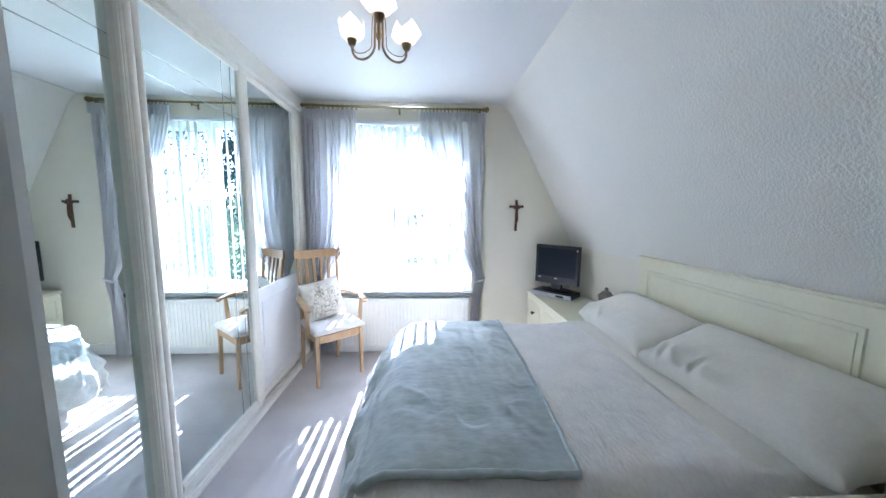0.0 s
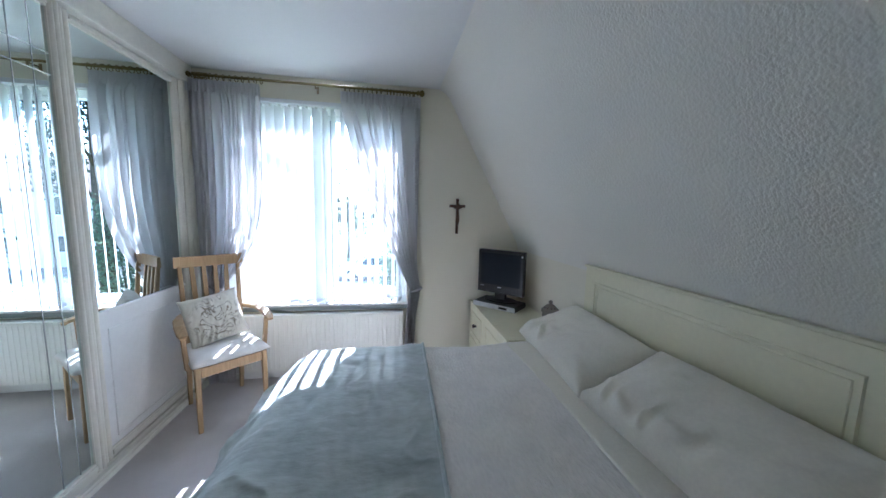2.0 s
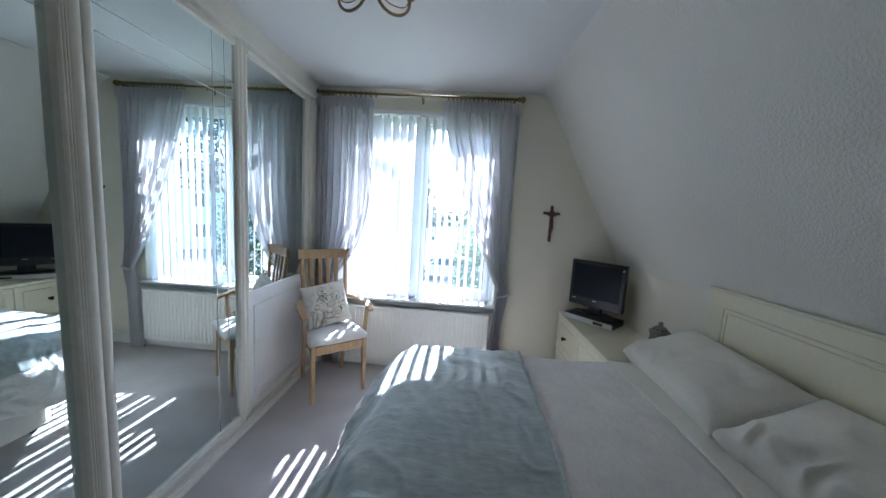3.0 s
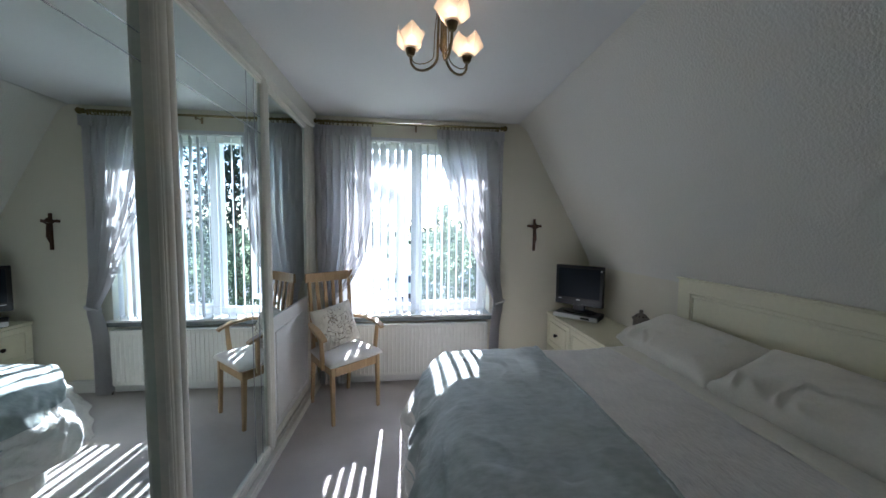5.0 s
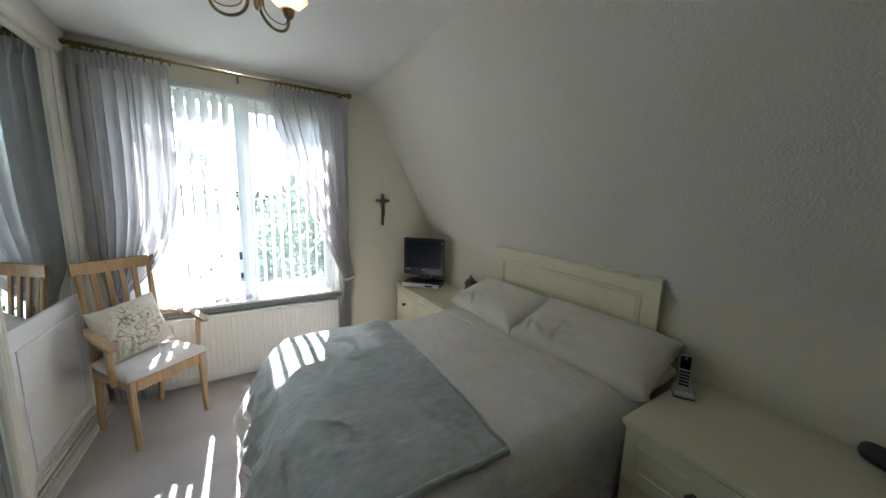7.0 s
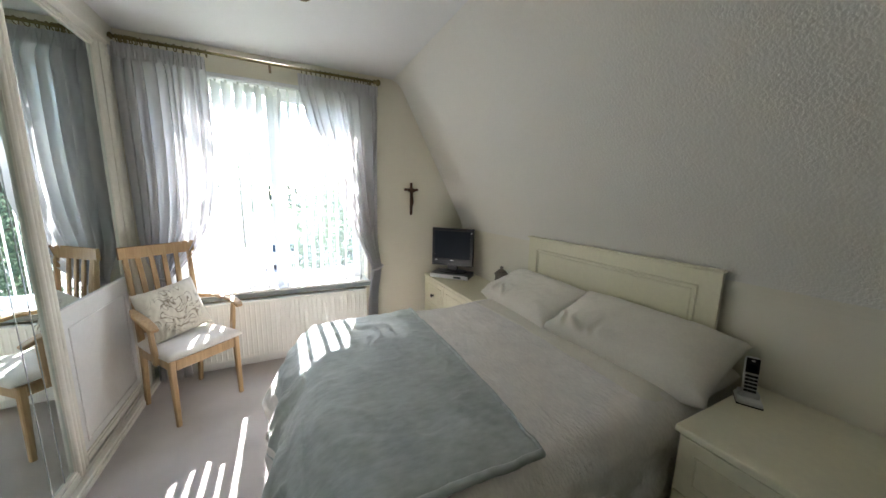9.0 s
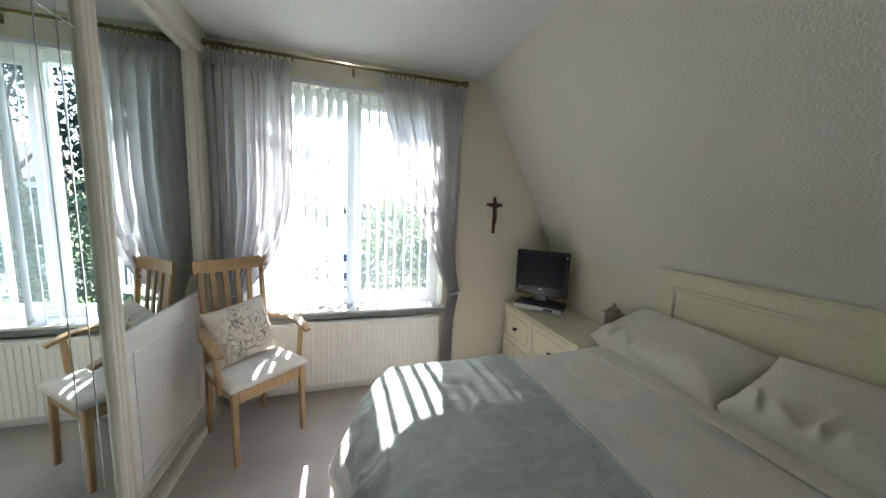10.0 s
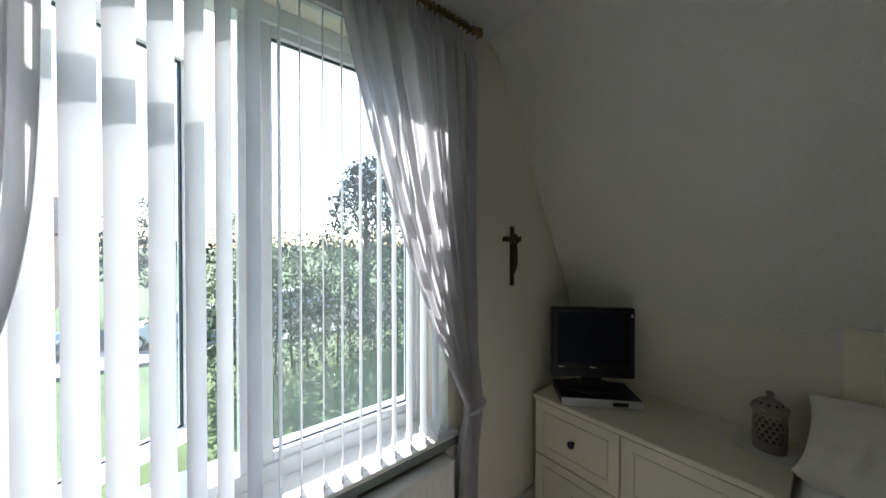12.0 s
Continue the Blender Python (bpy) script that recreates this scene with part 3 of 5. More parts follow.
for x in (-1.235, -0.420, 0.325):
    bm = boxed(x - 0.005, x + 0.005, -0.004, 0.084, -0.018, -0.010, 0.002)
    box(bm, x - 0.009, x + 0.009, 0.079, 0.0848, -0.04, 0.012, 0.002)
    box(bm, x - 0.005, x + 0.005, -0.005, 0.005, -0.034, -0.009, 0.002)
    part("bracket", bm, ANTIQUE, rail)


def ring_mesh():
    return tube(bmesh.new(), [(0, 0.021 * math.cos(a), 0.021 * math.sin(a) - 0.008) for a in [2 * math.pi * k / 16 for k in range(17)]], 0.003, 6)


ring_x = [-1.25 + 0.013 * k for k in range(8)] + [-1.135 + 0.042 * k for k in range(9)] + [-0.205 + 0.034 * k for k in range(9)] + [0.115 + 0.025 * k for k in range(9)]
ring_ob = part("ring", ring_mesh(), BRASS, rail, smooth=True)
ring_ob.matrix_basis = pose(ring_x[0], 0, 0)
for x in ring_x[1:]:
    again(ring_ob, pose(x, 0, 0, 0, 0, random.Random(int(x * 999)).uniform(-12, 12)))


def curtain(name, outer, inner, tie_x, tie_z, folds, seed, sweep):
    """A pleated drape from the rail, gathered to its outer side by a tieback, then falling to the floor."""
    top, low = RAIL_Z - 0.046, 0.03
    ob = thing(name, pose(0, RAIL_Y, 0), "grey-lilac sheer pleated curtain held back by a tieback", "curtain", "curtains at the window")
    side = 1 if inner > outer else -1
    r = random.Random(seed)
    share = [r.uniform(0.55, 1.6) for _ in range(folds)]
    start = [sum(share[:k]) / sum(share) for k in range(folds + 1)]
    over = [r.choice((0.14, 0.38, 0.62)) for _ in range(folds)]
    deep = [r.uniform(0.55, 1.25) for _ in range(folds)]

    def edge(z):
        if z > tie_z:
            s = (top - z) / (top - tie_z)
            k = s ** sweep
            return inner + (tie_x + side * 0.035 - inner) * k
        s = (tie_z - z) / (tie_z - low)
        return tie_x + side * (0.035 + 0.055 * s ** 0.6)

    def back(z):
        near = math.exp(-((z - tie_z) / 0.16) ** 2)
        away = outer + side * 0.02 * (1 - z / top)
        return away + (tie_x - side * 0.055 - away) * near * 0.8

    def f(u, v):
        z = top - (top - low) * v
        a, b = back(z), edge(z)
        i = min(u * folds, folds - 1e-6)
        k, w = int(i), i % 1
        head = min(1.0, (top - z) / 0.12)
        near = math.exp(-((z - tie_z) / 0.13) ** 2)
        at = start[k] + (start[k + 1] - start[k]) * w
        even = u + (at - u) * head
        x = a + (b - a) * even
        lean = 2 * math.pi * (w + 0.05 * math.sin(3.0 * v + k * 2.1 + seed))
        wave = math.sin(lean)
        span = abs(b - a) * (start[k + 1] - start[k])
        amp = 0.008 + 0.036 * head * (1 - 0.6 * near) * deep[k]
        ease = math.sin(math.pi * w) ** 0.5
        y = amp * wave * ease + 0.004 * math.sin(6 * math.pi * w + 4 * v) * head
        y += 0.008 * noise.noise(Vector((u * 9, v * 5, seed)))
        x -= side * over[k] * span * math.sin(lean) * head * ease * (1 - 0.5 * near)
        y += 0.010 * math.cos(lean) * head * ease
        return Vector((x, y - 0.012 * near, z))

    part("drape", grid(bmesh.new(), folds * 22, 64, f), CURTAIN, ob, smooth=True)

    def pleats(u, v):
        i = u * folds * 2
        pinch = abs(math.sin(math.pi * i))
        return Vector((outer + (inner - outer) * u, -0.006 - 0.022 * (1 - pinch) ** 2 - 0.008 * math.sin(2 * math.pi * i * 3) * (1 - pinch), top + 0.012 - 0.085 * v))

    part("heading", grid(bmesh.new(), folds * 24, 4, pleats), CURTAIN, ob, "stiff pinch-pleated heading", smooth=True)
    pts = []
    for k in range(25):
        a = 2 * math.pi * k / 24
        pts.append((tie_x + 0.046 * math.cos(a) - side * 0.012, 0.034 * math.sin(a) - 0.012, tie_z + 0.016 * math.cos(a) * side * -1))
    part("tieback", tube(bmesh.new(), pts, 0.011, 8), CURTAIN, ob, "narrow tieback of the same cloth", smooth=True)
    return ob


curtain("curtain", -1.29, -0.81, -1.16, 0.80, 10, 3, 4.8)
curtain("curtain", 0.375, -0.235, 0.345, 0.755, 11, 8, 1.3)

# ---- radiator ----
radiator = thing("radiator", pose(-0.385, NORTH - 0.055, 0.09), "white ribbed panel radiator under the window", "radiator")
RW, RH = 1.27, 0.46


def ribbed(u, v):
    x = (u - 0.5) * RW
    e = min(1, min(u, 1 - u) * RW / 0.03, )
    k = abs(math.sin(math.pi * x / 0.0355))
    inset = 0.005 * (1 if k > 0.35 else k / 0.35) * (1 if 0.06 < v < 0.94 else 0)
    return Vector((x, -0.028 - (inset - 0.005) * -1 * min(1, e), v * RH))


bm = grid(bmesh.new(), 288, 16, ribbed)
box(bm, -RW / 2, RW / 2, -0.018, -0.005, 0, RH, 0.003)
part("front_panel", bm, RADIATOR, radiator)
bm = boxed(-RW / 2 - 0.002, RW / 2 + 0.002, -0.034, 0.03, RH, RH + 0.010, 0.003)
part("top_grille", bm, RADIATOR, radiator)
for s_ in (-1, 1):
    part("side_cover", boxed(s_ * (RW / 2 + 0.0025) - 0.0015, s_ * (RW / 2 + 0.0025) + 0.0015, -0.032, 0.03, 0.0, RH - 0.001, 0.001), RADIATOR, radiator)
bm = tube(bmesh.new(), [(RW / 2 + 0.03, 0.0, -0.089), (RW / 2 + 0.03, 0.0, 0.035)], 0.0075)
tube(bm, [(RW / 2 + 0.03, 0, 0.035), (RW / 2 + 0.002, 0, 0.035)], 0.012)
part("valve", bm, CHROME, radiator, smooth=True)
for s in (-0.5, 0.5):
    part("wall_bracket", boxed(s - 0.02, s + 0.02, -0.004, 0.054, 0.10, 0.36, 0.002), RADIATOR, radiator)
bm = tube(bmesh.new(), [(-1.20, NORTH - 0.030, 0.115), (0.60, NORTH - 0.030, 0.115)], 0.009, 10)
solid("heating_pipe", bm, GLOSSWHITE, "white painted heating pipe along the skirting board", "pipe", smooth=True)

def picture_ring(x0, x1, y0, y1, z0, z1, w):
    """A sloped moulding running once round a rectangle, in one piece."""
    bm = bmesh.new()
    loops = []
    for x, o in ((x1, 0.0), (x0, 0.25 * w), (x0, 0.75 * w), (x1, w)):
        loops.append([bm.verts.new((x, y, z)) for y, z in ((y0 + o, z0 + o), (y1 - o, z0 + o), (y1 - o, z1 - o), (y0 + o, z1 - o))])
    for a, b in zip(loops, loops[1:] + loops[:1]):
        for i in range(4):
            bm.faces.new((a[i], a[(i + 1) % 4], b[(i + 1) % 4], b[i]))
    return bm


# ---- bed ----
FOOT, HEAD, NEAR, FAR, TOP = -0.43, 1.250, 1.03, 2.43, 0.662
bed = thing("bed", pose(0.4, 1.68, 0), "double divan bed with a cream panelled headboard against the wall", "bed")
lx0, lx1, ly0, ly1 = FOOT + 0.06 - 0.4, HEAD - 0.4, NEAR + 0.09 - 1.68, FAR - 0.10 - 1.68


def slab(x0, x1, y0, y1, z0, z1, rad, edge):
    """A cushioned block whose two corners at the foot are rounded in plan."""
    bm = bmesh.new()
    pts = [(x1, y0), (x1, y1)]
    for cy, a0 in ((y1 - rad, 90), (y0 + rad, 180)):
        pts += [(x0 + rad + rad * math.cos(radians(a0 + 9 * k)), cy + rad * math.sin(radians(a0 + 9 * k))) for k in range(11)]
    low = bm.faces.new([bm.verts.new((x, y, z0)) for x, y in pts])
    up = bmesh.ops.extrude_face_region(bm, geom=[low])["geom"]
    bmesh.ops.translate(bm, vec=(0, 0, z1 - z0), verts=[g for g in up if isinstance(g, bmesh.types.BMVert)])
    flat = [e for e in bm.edges if abs(e.verts[0].co.z - e.verts[1].co.z) < 1e-6]
    bmesh.ops.bevel(bm, geom=flat, offset=edge, segments=3, affect="EDGES", profile=0.5)
    bmesh.ops.recalc_face_normals(bm, faces=bm.faces)
    return bm


base = part("divan_base", slab(lx0, lx1, ly0, ly1, 0.075, 0.34, 0.19, 0.010), DIVAN, bed, "pale fabric divan base")
part("mattress", slab(lx0 - 0.01, lx1, ly0 - 0.01, ly1 + 0.01, 0.342, 0.585, 0.30, 0.06), LINEN, bed, smooth=True)
for x in (lx0 + 0.12, lx1 - 0.15):
    for y in (ly0 + 0.10, ly1 - 0.10):
        bm = lathe(bmesh.new(), [(0.026, 0.022), (0.028, 0.03), (0.016, 0.05), (0.016, 0.08)], 14, pose(x, y, 0))
        lathe(bm, [(0.012, -0.014), (0.022, -0.010), (0.022, 0.010), (0.012, 0.014)], 14, pose(x, y, 0.022, 90))
        part("castor", bm, BLACK, base, "black castor", smooth=True)
# headboard: a raised frame round a flat panel
hb = part("headboard", boxed(HEAD + 0.012 - 0.4, HEAD + 0.030 - 0.4, 1.130 - 1.68, 2.320 - 1.68, 0.30, 1.120, 0.003), IVORY, bed, "cream lacquered headboard with a moulded frame")
hx0 = HEAD + 0.012 - 0.4
part("moulding", picture_ring(hx0 - 0.006, hx0 + 0.001, 1.213 - 1.68, 2.237 - 1.68, 0.42, 1.050, 0.014), IVORY, hb)
part("moulding", picture_ring(hx0 - 0.004, hx0 + 0.001, 1.235 - 1.68, 2.215 - 1.68, 0.442, 1.028, 0.010), IVORY, hb)
part("top_rail", boxed(hx0 - 0.010, HEAD + 0.032 - 0.4, 1.123 - 1.68, 2.327 - 1.68, 1.122, 1.134, 0.004), IVORY, hb)


def wrap(d, r):
    """How far out and down a sheet goes that has passed d metres beyond the start of a rounded edge."""
    if d <= 0:
        return d, 0.0
    a = d / r
    if a < math.pi / 2:
        return r * math.sin(a), r * (1 - math.cos(a))
    return r, r + (d - r * math.pi / 2)


def draped(lift, x0, x1, y0, y1, crease, seed, r=0.21, skew=(0.0, 0.0)):
    """A point function for cloth lying over the bed, from x0 to x1 and y0 to y1 along the cloth."""
    def f(u, v):
        t = y0 + (y1 - y0) * v
        a, b = x0 + skew[0] * v, x1 + skew[1] * v
        s = a + (b - a) * u
        far = min(1.0, max(0.0, (t - 1.5) / 0.8))
        rf = r + 0.09 * far * far * (3 - 2 * far)
        ox, dx = wrap((FOOT + rf) - s, rf)
        px = (FOOT + rf) - ox
        rn = 0.11
        if t < 1.7:
            oy, dy = wrap((NEAR + rn) - t, rn)
            py = (NEAR + rn) - oy
        else:
            oy, dy = wrap(t - (FAR - rn), rn)
            py = (FAR - rn) + oy
        z = TOP + lift - max(dx, dy) - 0.10 * min(dx, dy)
        cr = 0.26 if t < 1.7 else 0.28
        cx, cy = FOOT + cr, (NEAR + cr if t < 1.7 else FAR - cr)
        if px < cx and (py < cy if t < 1.7 else py > cy):
            away = Vector((px - cx, py - cy))
            if away.length > cr:
                away *= cr / away.length
            px, py = cx + away.x, cy + away.y
        crown = 0.020 * math.sin(math.pi * min(1, max(0, (t - NEAR) / (FAR - NEAR)))) + 0.012 * min(1, max(0, s - 0.6) / 0.4)
        z += crown * (1 if dx + dy < 0.05 else 0.5)
        n1 = noise.noise(Vector((s * 3.1, t * 3.1, seed)))
        n2 = noise.noise(Vector((s * 9.0, t * 8.0, seed + 5)))
        n3 = noise.noise(Vector((s * 26.0 + 2 * n1, t * 11.0, seed + 9)))
        ridge = max(0.0, 1 - 5 * abs(noise.noise(Vector((s * 4.0 + n2, t * 2.2 - n1, seed + 13)))))
        hang = min(1.0, (dx + dy) / 0.25)
        nrm = Vector((-1 if dx > 0.12 else 0, (-1 if t < 1.7 else 1) if dy > 0.1 else 0, 1 if dx + dy < 0.2 else 0))
        fold = 0.022 * hang * math.sin((t if dx > dy else s) * 17 + 2 * n1 + seed)
        crush = noise.noise(Vector((s * 7.0 + 3 * n1, t * 6.0, seed + 21)))
        fold += 0.030 * hang * (0.5 - abs(crush) * 2.2) + 0.012 * hang * noise.noise(Vector((s * 17.0, t * 15.0 + 2 * crush, seed + 31)))
        if lift < 0.01:
            fold += 0.085 * far * math.sin(2.2 * min(1.0, max(0.0, dx - 0.15) / 0.30))
        off = lift * 1.0 + crease * (n1 * 1.2 + n2 * 0.6 + n3 * 0.28 + ridge * 0.35) + fold
        p = Vector((px, py, z))
        if nrm.length:
            nn = nrm.normalized()
            p += nn * (off if hang > 0.2 else crease * (n1 * 1.2 + n2 * 0.6 + n3 * 0.28 + ridge * 0.35))
        p.z = max(p.z, 0.10 + 0.02 * n1)
        return p
    return f


duvet = thing("duvet", pose(0, 0, 0), "white crinkled cotton duvet spread over the bed", "duvet")
part("cover", grid(bmesh.new(), 190, 190, draped(0.0, FOOT - 0.30, 1.06, NEAR - 0.34, FAR + 0.30, 0.008, 2.0)), QUILT, duvet, smooth=True)


def fold_band(u, v):
    """The top of the duvet turned back in a smooth band below the pillows."""
    y = NEAR + 0.03 + (FAR - NEAR - 0.08) * v
    a = math.pi * u
    crown = 0.020 * math.sin(math.pi * (y - NEAR) / (FAR - NEAR))
    edge = 0.05 * max(0, 1 - min(v, 1 - v) * 14) ** 2
    return Vector((0.895 + 0.100 * math.cos(a), y, TOP + 0.011 + crown + 0.008 * math.sin(a) ** 0.35 - edge + 0.004 * noise.noise(Vector((u * 2, y * 7, 1)))))


part("turned_edge", grid(bmesh.new(), 14, 60, fold_band), LINEN, duvet, "smooth turned-back edge", smooth=True)

throw = thing("throw_blanket", pose(0, 0, 0), "grey-green fleece throw laid over the foot of the bed", "blanket")
tf = draped(0.016, FOOT - 0.32, 0.280, NEAR + 0.072, FAR + 0.02, 0.013, 2.0, skew=(0.22, 0.045))
part("fleece", grid(bmesh.new(), 130, 170, tf), FLEECE, throw, smooth=True)
hem = [tf(u / 60, 0.0) + Vector((0, -0.004, 0.003)) for u in range(61)]
part("hem", tube(bmesh.new(), hem, 0.012, 8), FLEECE, throw, "rolled hem", smooth=True)
hem = [tf(0.0, v / 60) + Vector((-0.003, 0, 0)) for v in range(61)]
part("hem", tube(bmesh.new(), hem, 0.009, 8), FLEECE, throw, "rolled hem", smooth=True)
hem = [tf(1.0, v / 60) + Vector((0.002, 0, 0.001)) for v in range(61)]
part("hem", tube(bmesh.new(), hem, 0.007, 8), FLEECE, throw, "rolled hem", smooth=True)

def pillow_mesh(length, width, thick, seed):
    bm = bmesh.new()
    def face(sign):
        def f(u, v):
            a, b = 2 * u - 1, 2 * v - 1
            h = max(0.0, (1 - abs(a) ** (5 if a < 0 else 3.5)) * (1 - b ** 4)) ** 0.42
            wide = 1 - 0.07 * (1 - abs(b) ** 3) * a ** 4
            long = 1 - 0.06 * (1 - abs(a) ** 3) * b ** 4
            rim = math.exp(-((a + 0.72) / 0.36) ** 2)
            drift = noise.noise(Vector((a * 1.5, b * 3.0, seed)))
            gather = (0.5 + 0.5 * math.sin(24 * b + 6 * drift)) ** 2.5
            w = 0.010 * noise.noise(Vector((a * 2.2, b * 2.6, seed + sign))) * h
            w += sign * 0.030 * h * (gather - 0.4) * rim * min(1.0, max(0.0, 0.35 + b * 1.5))
            w += sign * 0.007 * h * h * noise.noise(Vector((a * 5 + b * 2, b * 7, seed + 4)))
            tip = 0.035 * max(0.0, abs(b) - 0.8) * 5 * a * a
            return Vector((a * width / 2 * wide, b * length / 2 * long, sign * thick / 2 * h + w + tip * 0.4))
        return f
    grid(bm, 40, 72, face(1))
    grid(bm, 40, 72, face(-1))
    bmesh.ops.remove_doubles(bm, verts=bm.verts, dist=0.0006)
    return bm


def pillow(m, seed, label, size=(0.74, 0.46, 0.17)):
    ob = solid("pillow", pillow_mesh(*size, seed), LINEN, label, "pillow", "pillows on the bed", smooth=True)
    ob.matrix_basis = m
    return ob


pillow(pose(1.078, 2.062, 0.770, 0, -22, -4), 3, "plump white cotton pillow leaning on the headboard by the dresser", (0.71, 0.395, 0.185))
pillow(pose(1.076, 1.362, 0.774, 2, -21, 4), 9, "plump white cotton pillow overlapping its neighbour against the headboard", (0.74, 0.40, 0.195))
pillow(pose(1.105, 1.275, 0.712, 0, 0, 2), 14, "flat white cotton under-pillow near the bedside chest", (0.54, 0.25, 0.15))


# ---- chests of drawers ----
def drawer_front(parent, x, y0, y1, z0, z1, mat):
    """One drawer front facing the room: a slab with a raised moulded frame, and a dark knob."""
    bm = boxed(x - 0.018, x, y0, y1, z0, z1, 0.003)
    w = 0.045
    d = part("drawer_front", bm, mat, parent)
    part("moulding", picture_ring(x - 0.0225, x - 0.0175, y0 + w, y1 - w, z0 + w, z1 - w, 0.010), mat, d)
    bm = lathe(bmesh.new(), [(0.010, 0), (0.007, 0.006), (0.007, 0.012), (0.015, 0.018), (0.017, 0.024), (0.012, 0.030), (0.003, 0.032)], 18, pose(x - 0.018, (y0 + y1) / 2, (z0 + z1) / 2, 0, -90))
    part("knob", bm, KNOB, d, "dark bronze knob", smooth=True)


def chest(name, x, y0, y1, z, rows, columns, mat, label):
    ob = thing(name, pose(0, 0, 0), label, "chest of drawers")
    part("carcass", boxed(x + 0.002, EAST - 0.004, y0 + 0.006, y1 - 0.006, 0.0, z - 0.024, 0.002), mat, ob)
    part("top", boxed(x - 0.026, EAST - 0.003, y0, y1, z - 0.024, z, 0.006, 3), mat, ob)
    part("plinth", boxed(x - 0.016, x + 0.001, y0 + 0.006, y1 - 0.006, 0.0, 0.065, 0.002), mat, ob)
    for a, b in columns:
        for c, d in rows:
            drawer_front(ob, x, a + 0.003, b - 0.003, c, d, mat)
    return ob


chest("chest_of_drawers", 0.866, 2.425, 3.350, 0.648, ((0.072, 0.335), (0.341, 0.618)), ((2.432, 2.916), (2.916, 3.343)), CREAM, "cream four-drawer chest with dark knobs beside the bed")
chest("bedside_chest", 0.775, 0.06, 0.990, 0.692, ((0.072, 0.26), (0.266, 0.455), (0.461, 0.660)), ((0.067, 0.525), (0.525, 0.978)), CREAM, "cream wide bedside chest of drawers with dark knobs")

# ---- television and set-top player ----
tv = thing("television", pose(1.052, 3.141, 0.6945, 0, 0, -46), "small black flat-screen television on the chest of drawers", "television")
TW, TZ0, TZ1 = 0.408, 0.060, 0.420
cab = part("cabinet", boxed(-TW / 2, TW / 2, -0.030, 0.020, TZ0, TZ1, 0.008, 3), BLACK, tv)
box_bm = boxed(-TW / 2 + 0.05, TW / 2 - 0.05, 0.02, 0.05, TZ0 + 0.06, TZ1 - 0.06, 0.012, 3)
part("back_cover", box_bm, BLACK, tv)
part("screen", boxed(-TW / 2 + 0.026, TW / 2 - 0.026, -0.0325, -0.029, TZ0 + 0.070, TZ1 - 0.026, 0.001), SCREEN, tv, "dark glossy screen")
part("speaker_strip", boxed(-TW / 2 + 0.02, TW / 2 - 0.02, -0.033, -0.029, TZ0 + 0.012, TZ0 + 0.045, 0.002), BLACK, tv)
for b0, b1, b2, b3 in ((-0.015, 0.015, TZ0 + 0.050, TZ0 + 0.056), (-TW / 2 + 0.03, -TW / 2 + 0.06, TZ0 + 0.050, TZ0 + 0.054), (TW / 2 - 0.022, TW / 2 - 0.010, TZ1 - 0.045, TZ1 - 0.030)):
    part("badge", boxed(b0, b1, -0.0335, -0.030, b2, b3), SILVER, tv, "small pale mark")
part("neck", boxed(-0.05, 0.05, -0.015, 0.02, 0.012, TZ0 + 0.02, 0.008), BLACK, tv)
bm = lathe(bmesh.new(), [(0.145, 0), (0.148, 0.004), (0.142, 0.010), (0.05, 0.015)], 36, Matrix.Diagonal((1, 0.62, 1, 1)))
part("foot", bm, BLACK, tv, smooth=False)
player = thing("disc_player", pose(1.035, 3.115, 0.648, 0, 0, -46.8), "slim silver-fronted player under the television", "disc player")
part("case", boxed(-0.185, 0.185, -0.10, 0.11, 0.004, 0.046, 0.004), BLACK, player)
bm = boxed(-0.186, 0.186, -0.108, -0.0995, 0.006, 0.044, 0.003)
part("front_panel", bm, SILVER, player, "brushed silver front")
part("disc_tray", boxed(-0.12, 0.02, -0.1105, -0.107, 0.024, 0.036, 0.001), SILVER, player)
part("display", boxed(0.05, 0.12, -0.1100, -0.107, 0.016, 0.034), BLACK, player)
bm = lathe(bmesh.new(), [(0.010, 0), (0.010, 0.005)], 12, pose(0.15, -0.107, 0.025, 90))
part("knob", bm, SILVER, player)
for sx_ in (-0.15, 0.15):
    for sy_ in (-0.08, 0.09):
        part("foot", lathe(bmesh.new(), [(0.012, 0.0), (0.012, 0.005)], 12, pose(sx_, sy_, 0)), RUBBER, player)

# ---- pierced jar on a lace mat ----
mat_bm = bmesh.new()
lathe(mat_bm, [(0.095, 0), (0.093, 0.002), (0.02, 0.0025)], 40)
for k in range(28):
    a = 2 * math.pi * k / 28
    lathe(mat_bm, [(0.011, 0.0), (0.010, 0.002)], 10, pose(0.096 * math.cos(a), 0.096 * math.sin(a), 0))
doily = solid("lace_mat", mat_bm, LACE, "round white lace mat on the chest of drawers", "mat")
doily.matrix_basis = pose(1.150, 2.495, 0.648)
jar = thing("pierced_jar", pose(1.150, 2.495, 0.651) @ Matrix.Diagonal((0.78, 0.78, 0.92, 1)), "grey-brown pierced pottery candle jar with a lid", "jar")
JR, JH = 0.060, 0.165


